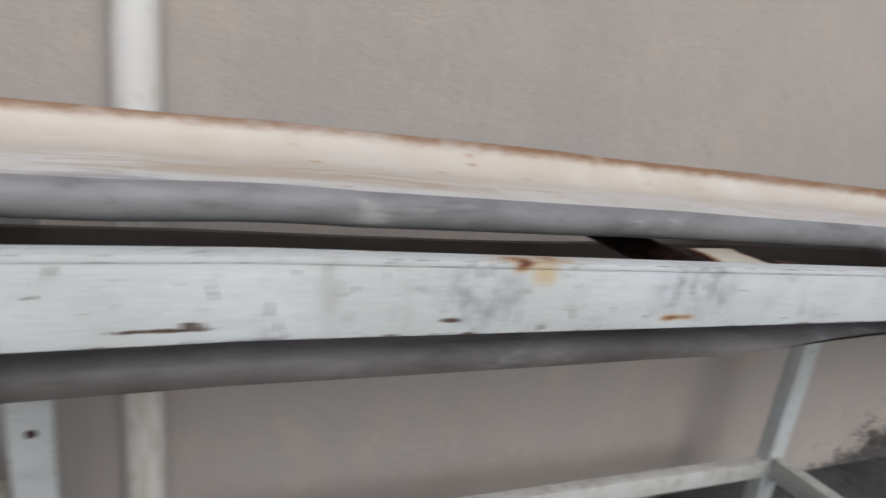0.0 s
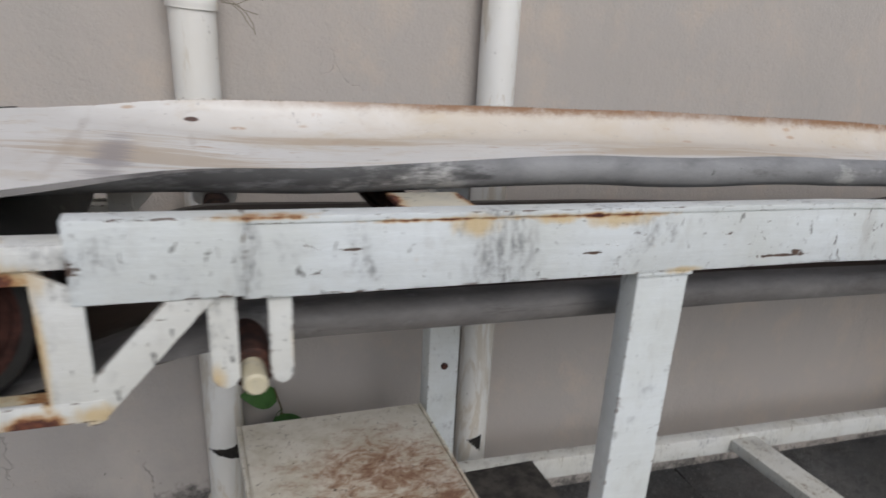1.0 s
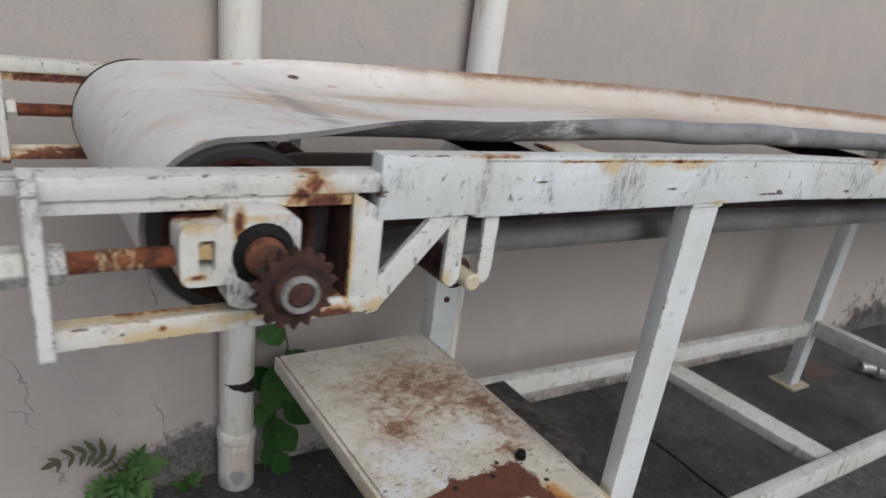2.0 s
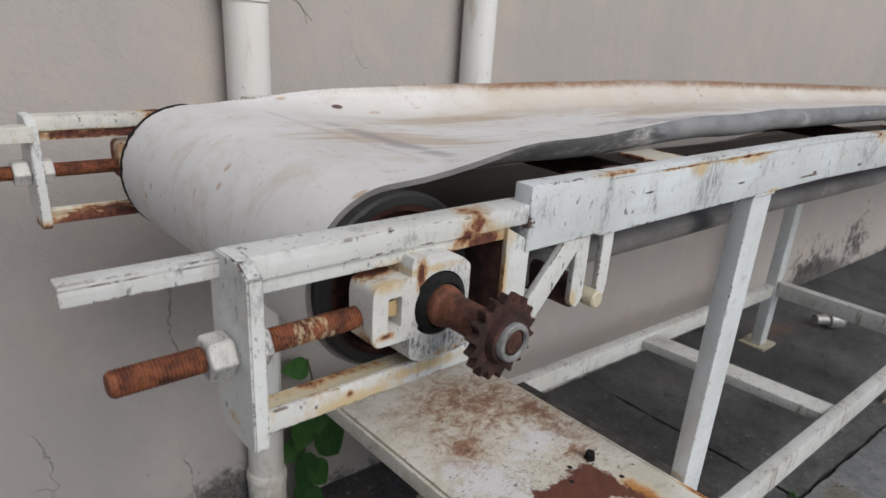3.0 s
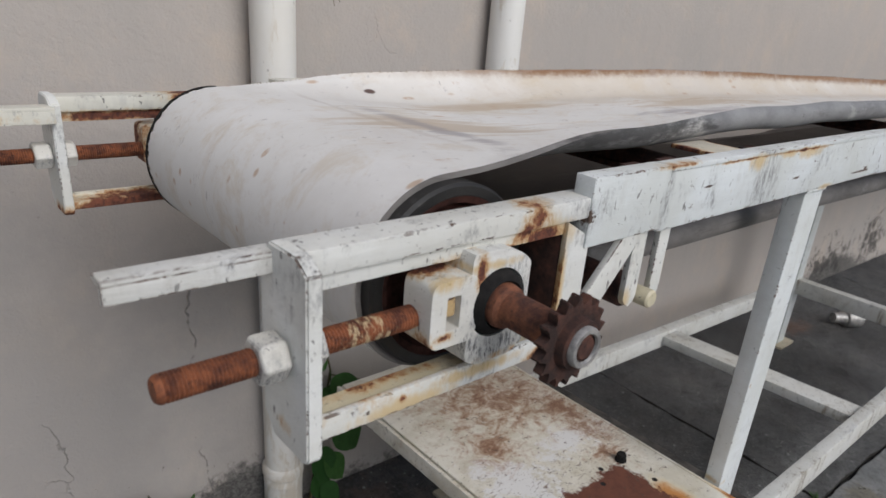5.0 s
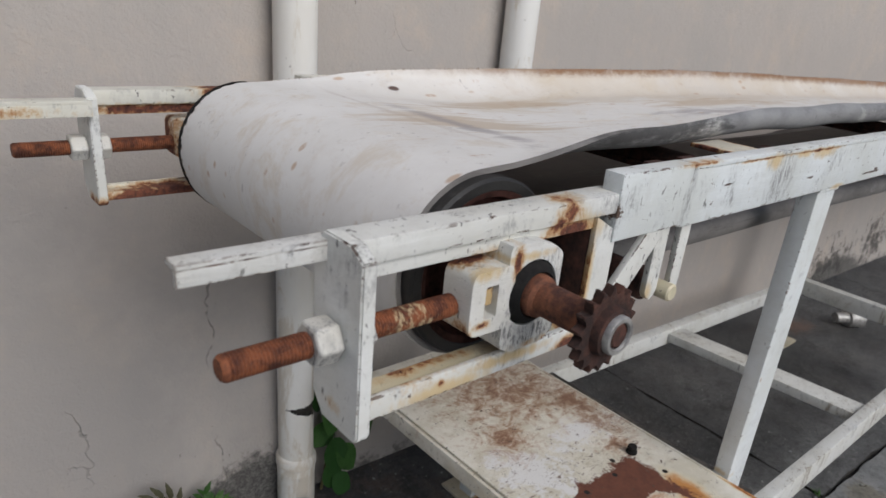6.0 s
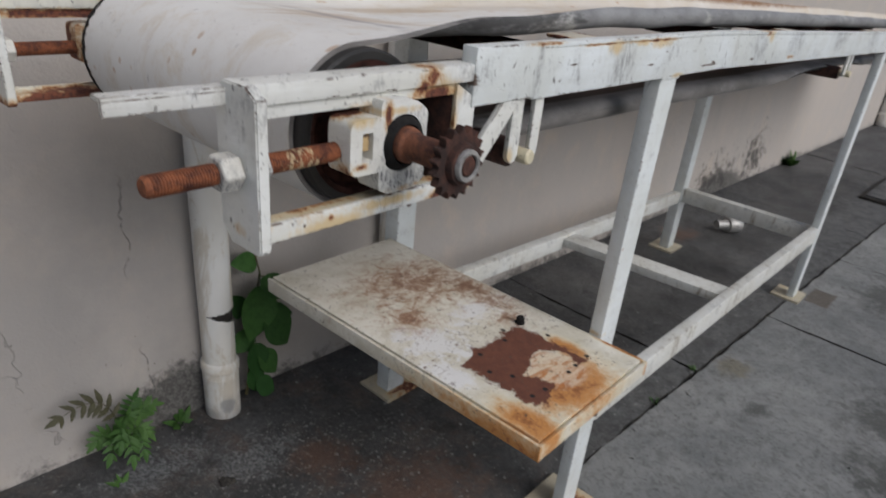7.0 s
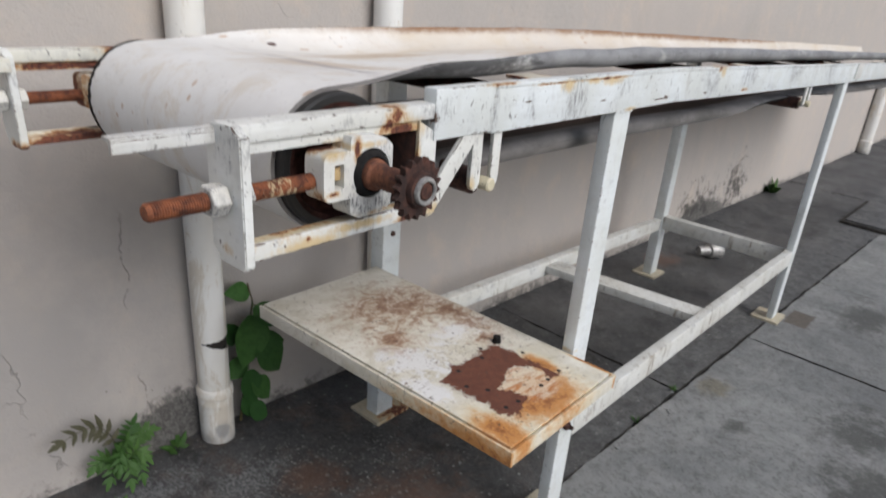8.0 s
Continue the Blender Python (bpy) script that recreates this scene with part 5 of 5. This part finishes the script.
vine = root("climbing_weed", (-0.36, 1.15, 0), "broad-leaved green weed growing between the pipe and the platform", "weed")
bm = B()
spine = [(-0.365, 1.15, -0.035), (-0.355, 1.135, 0.09), (-0.345, 1.13, 0.19), (-0.335, 1.125, 0.29), (-0.325, 1.12, 0.36), (-0.34, 1.115, 0.42)]
stalk(bm, spine, 0.004, 0.0018)
stalk(bm, [(-0.325, 1.12, 0.35), (-0.28, 1.09, 0.345), (-0.24, 1.07, 0.33)], 0.002, 0.001)
part("stem", bm, STEM, vine)
for x, z, size, wide, ang, y in ((-0.373, 0.405, 0.060, 0.036, 165, 1.11), (-0.360, 0.262, 0.110, 0.072, 250, 1.085), (-0.300, 0.200, 0.085, 0.070, 300, 1.08), (-0.364, 0.122, 0.070, 0.048, 262, 1.09),
                             (-0.326, 0.100, 0.065, 0.045, 300, 1.09), (-0.305, 0.335, 0.075, 0.045, 335, 1.07), (-0.275, 0.228, 0.060, 0.040, 350, 1.11), (-0.395, 0.285, 0.060, 0.040, 120, 1.12),
                             (-0.371, 0.060, 0.055, 0.042, 280, 1.09), (-0.388, 0.170, 0.060, 0.040, 200, 1.12), (-0.345, 0.035, 0.05, 0.04, 320, 1.08), (-0.30, 0.29, 0.05, 0.035, 30, 1.13)):
    size, wide = size * 1.30, wide * 1.50
    d = Vector((math.cos(radians(ang)), -0.25, math.sin(radians(ang)))) * size
    c = Vector((x, y, z))
    bm = B()
    leaf(bm, c - d * 0.5, c + d * 0.5, wide, (0.15, -1.0, 0.45), 0.22, 0.14, 8)
    near = min(spine, key=lambda p: (Vector(p) - (c - d * 0.5)).length)
    stalk(bm, [near, (Vector(near) + c - d * 0.5) / 2 + Vector((0, 0, 0.008)), c - d * 0.5], 0.0012, 0.0009)
    part("leaf", bm, LEAF, vine)

vine.location += Vector((-0.030, 0.045, 0.026))

fern = root("fern_weed", (-0.69, 1.16, 0), "green feather-leaved weed at the foot of the wall", "weed")


def frond(base, mid, tip, pairs, size, material, spread, label=""):
    m = B()
    pts = []
    for i in range(9):
        f = i / 8
        pts.append(Vector(base) * (1 - f) ** 2 + Vector(mid) * 2 * f * (1 - f) + Vector(tip) * f * f + Vector((-0.055, 0.024, 0.018 * f)))
    hub = Vector((-0.685, 1.160, 0.0))
    pts = [hub + (p - hub) * spread for p in pts]
    stalk(m, pts, 0.0016, 0.0007)
    for i in range(pairs):
        f = 0.30 + 0.68 * i / max(1, pairs - 1)
        k = min(7, int(f * 8))
        p = pts[k].lerp(pts[k + 1], f * 8 - k)
        along = (pts[k + 1] - pts[k]).normalized()
        sz = size * (1 - 0.35 * abs(f - 0.55) / 0.45)
        for q in (-1, 1):
            s_ = along.cross(Vector((0.1, -0.9, 0.6))).normalized() * q
            d = (s_ * 0.8 + along * 0.65 + Vector((0, -0.1, -0.25))).normalized() * sz * 1.12
            leaf(m, p, p + d, sz * 0.36, (0.1, -0.8, 0.7), 0.2, 0.2, 6, 0.22)
    leaf(m, pts[-1], pts[-1] + (pts[-1] - pts[-2]).normalized() * size, size * 0.36, (0.1, -0.8, 0.7), 0.2, 0.25, 6, 0.22)
    return part("frond", m, material, fern, label)


frond((-0.635, 1.13, 0.02), (-0.635, 1.11, 0.25), (-0.780, 1.09, 0.190), 7, 0.034, DRY, 0.86, "reddish drooping frond")
for tip, mid, n, size in (((-0.70, 1.05, 0.05), (-0.65, 1.09, 0.14), 6, 0.036), ((-0.65, 1.02, 0.035), (-0.63, 1.08, 0.14), 6, 0.036), ((-0.61, 1.03, 0.030), (-0.60, 1.08, 0.12), 6, 0.034),
                          ((-0.535, 1.11, 0.125), (-0.58, 1.12, 0.15), 7, 0.034), ((-0.585, 1.12, 0.165), (-0.61, 1.13, 0.13), 6, 0.034), ((-0.72, 1.10, 0.075), (-0.68, 1.11, 0.12), 6, 0.034),
                          ((-0.67, 1.04, 0.09), (-0.64, 1.09, 0.17), 6, 0.034), ((-0.58, 1.06, 0.07), (-0.60, 1.09, 0.13), 6, 0.034), ((-0.62, 1.08, 0.14), (-0.62, 1.11, 0.16), 5, 0.032)):
    frond((-0.625, 1.14, 0.01), mid, tip, n, size * 0.92, FERN, 0.74)
fern.location += Vector((-0.050, 0.022, 0.012))


def tuft(x, y, size, blades, seed, label):
    rng = random.Random(seed)
    m = B()
    for i in range(blades):
        a = rng.uniform(0, 2 * math.pi)
        h = size * rng.uniform(0.5, 1.0)
        d = Vector((math.cos(a) * 0.7, math.sin(a) * 0.7, rng.uniform(0.5, 1.3))).normalized() * h
        b = Vector((x + math.cos(a) * size * 0.1, y + math.sin(a) * size * 0.1, -0.006))
        leaf(m, b, b + d, h * 0.34, (0.3, -0.7, 0.8), 0.2, 0.3, 5)
    return single("weed_tuft", m, FERN, label, "weed", group="small weeds")


tuft(-0.588, 1.19, 0.055, 12, 1, "tiny bright green weed beside the pipe foot")
tuft(4.54, 1.18, 0.15, 22, 2, "small green weed at the foot of the wall")
tuft(0.838, 0.415, 0.030, 10, 3, "tiny weed in a pavement joint")
tuft(0.547, 0.420, 0.028, 9, 5, "tiny weed in a pavement joint")
tuft(-0.79, 1.08, 0.035, 9, 7, "tiny bright green weed beside the wall")

# ---- grit on the ground ----
bm = B()
rng = random.Random(11)
for i in range(420):
    near = i < 260
    x, y = (rng.uniform(-1.1, 0.7), rng.uniform(0.3, 1.16)) if near else (rng.uniform(-0.5, 3.4), rng.uniform(-0.6, 1.15))
    r = rng.uniform(0.0015, 0.005) * (1.3 if rng.random() < 0.08 else 1)
    vs = bmesh.ops.create_icosphere(bm, subdivisions=1, radius=r)["verts"]
    for v in vs:
        v.co = Vector((v.co.x * rng.uniform(0.7, 1.3) + x, v.co.y * rng.uniform(0.7, 1.3) + y, v.co.z * 0.6 + r * 0.3))
single("grit", bm, SLAB, "scattered grit and crumbs of concrete on the pavement", "grit", "stuff")

# ---- pavement slabs ----
pavement = root("pavement", (0, 0, 0), "grey concrete pavement slabs with dark open joints", "pavement", kind="structure")


def paving(x0, x1, y0, y1, seed, material=None):
    """One cast slab with a slightly ragged outline."""
    rng = random.Random(seed)
    g = 0.0048
    m = B()
    pts = []

    def side(a, b):
        d = Vector(b) - Vector(a)
        n = max(2, min(160, int(d.length / 0.016)))
        for i in range(n):
            p = Vector(a) + d * (i / n)
            w = 0.0085 * noise.noise((p.x * 11 + seed, p.y * 11, 0.5)) + 0.0034 * noise.noise((p.x * 60, p.y * 60, seed))
            q = Vector((-d.y, d.x, 0)).normalized()
            pts.append((p.x + q.x * w, p.y + q.y * w + 0.022 - 0.03 * p.x))
    side((x0 + g, y0 + g, 0), (x1 - g, y0 + g, 0))
    side((x1 - g, y0 + g, 0), (x1 - g, y1 - g, 0))
    side((x1 - g, y1 - g, 0), (x0 + g, y1 - g, 0))
    side((x0 + g, y1 - g, 0), (x0 + g, y0 + g, 0))
    tilt = rng.uniform(-0.004, 0.0)
    top = [m.verts.new((a, b, tilt)) for a, b in pts]
    low = [m.verts.new((a, b, -0.06)) for a, b in pts]
    m.faces.new(top)
    for i in range(len(pts)):
        m.faces.new((top[i], low[i], low[(i + 1) % len(pts)], top[(i + 1) % len(pts)]))
    for f in m.faces:
        f.material_index = 0 if len(f.verts) > 4 else 1
    return part("slab", m, [material or SLAB, SOIL], pavement)


FRONT = [-9.0, -5.0, -1.6, 1.53, 2.60, 4.4, 6.2, 8.5, 12.0]
BACK = [-9.0, -4.0, 0.845, 3.2, 5.2, 7.6, 12.0]
k = 1
for a, b in zip(FRONT, FRONT[1:]):
    for y0, y1 in ((-1.7, 0.408), (-4.5, -1.7), (-9.0, -4.5)):
        paving(a, b, y0, y1, k)
        k += 1
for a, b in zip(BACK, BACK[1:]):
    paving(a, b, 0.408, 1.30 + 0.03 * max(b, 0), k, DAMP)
    k += 1
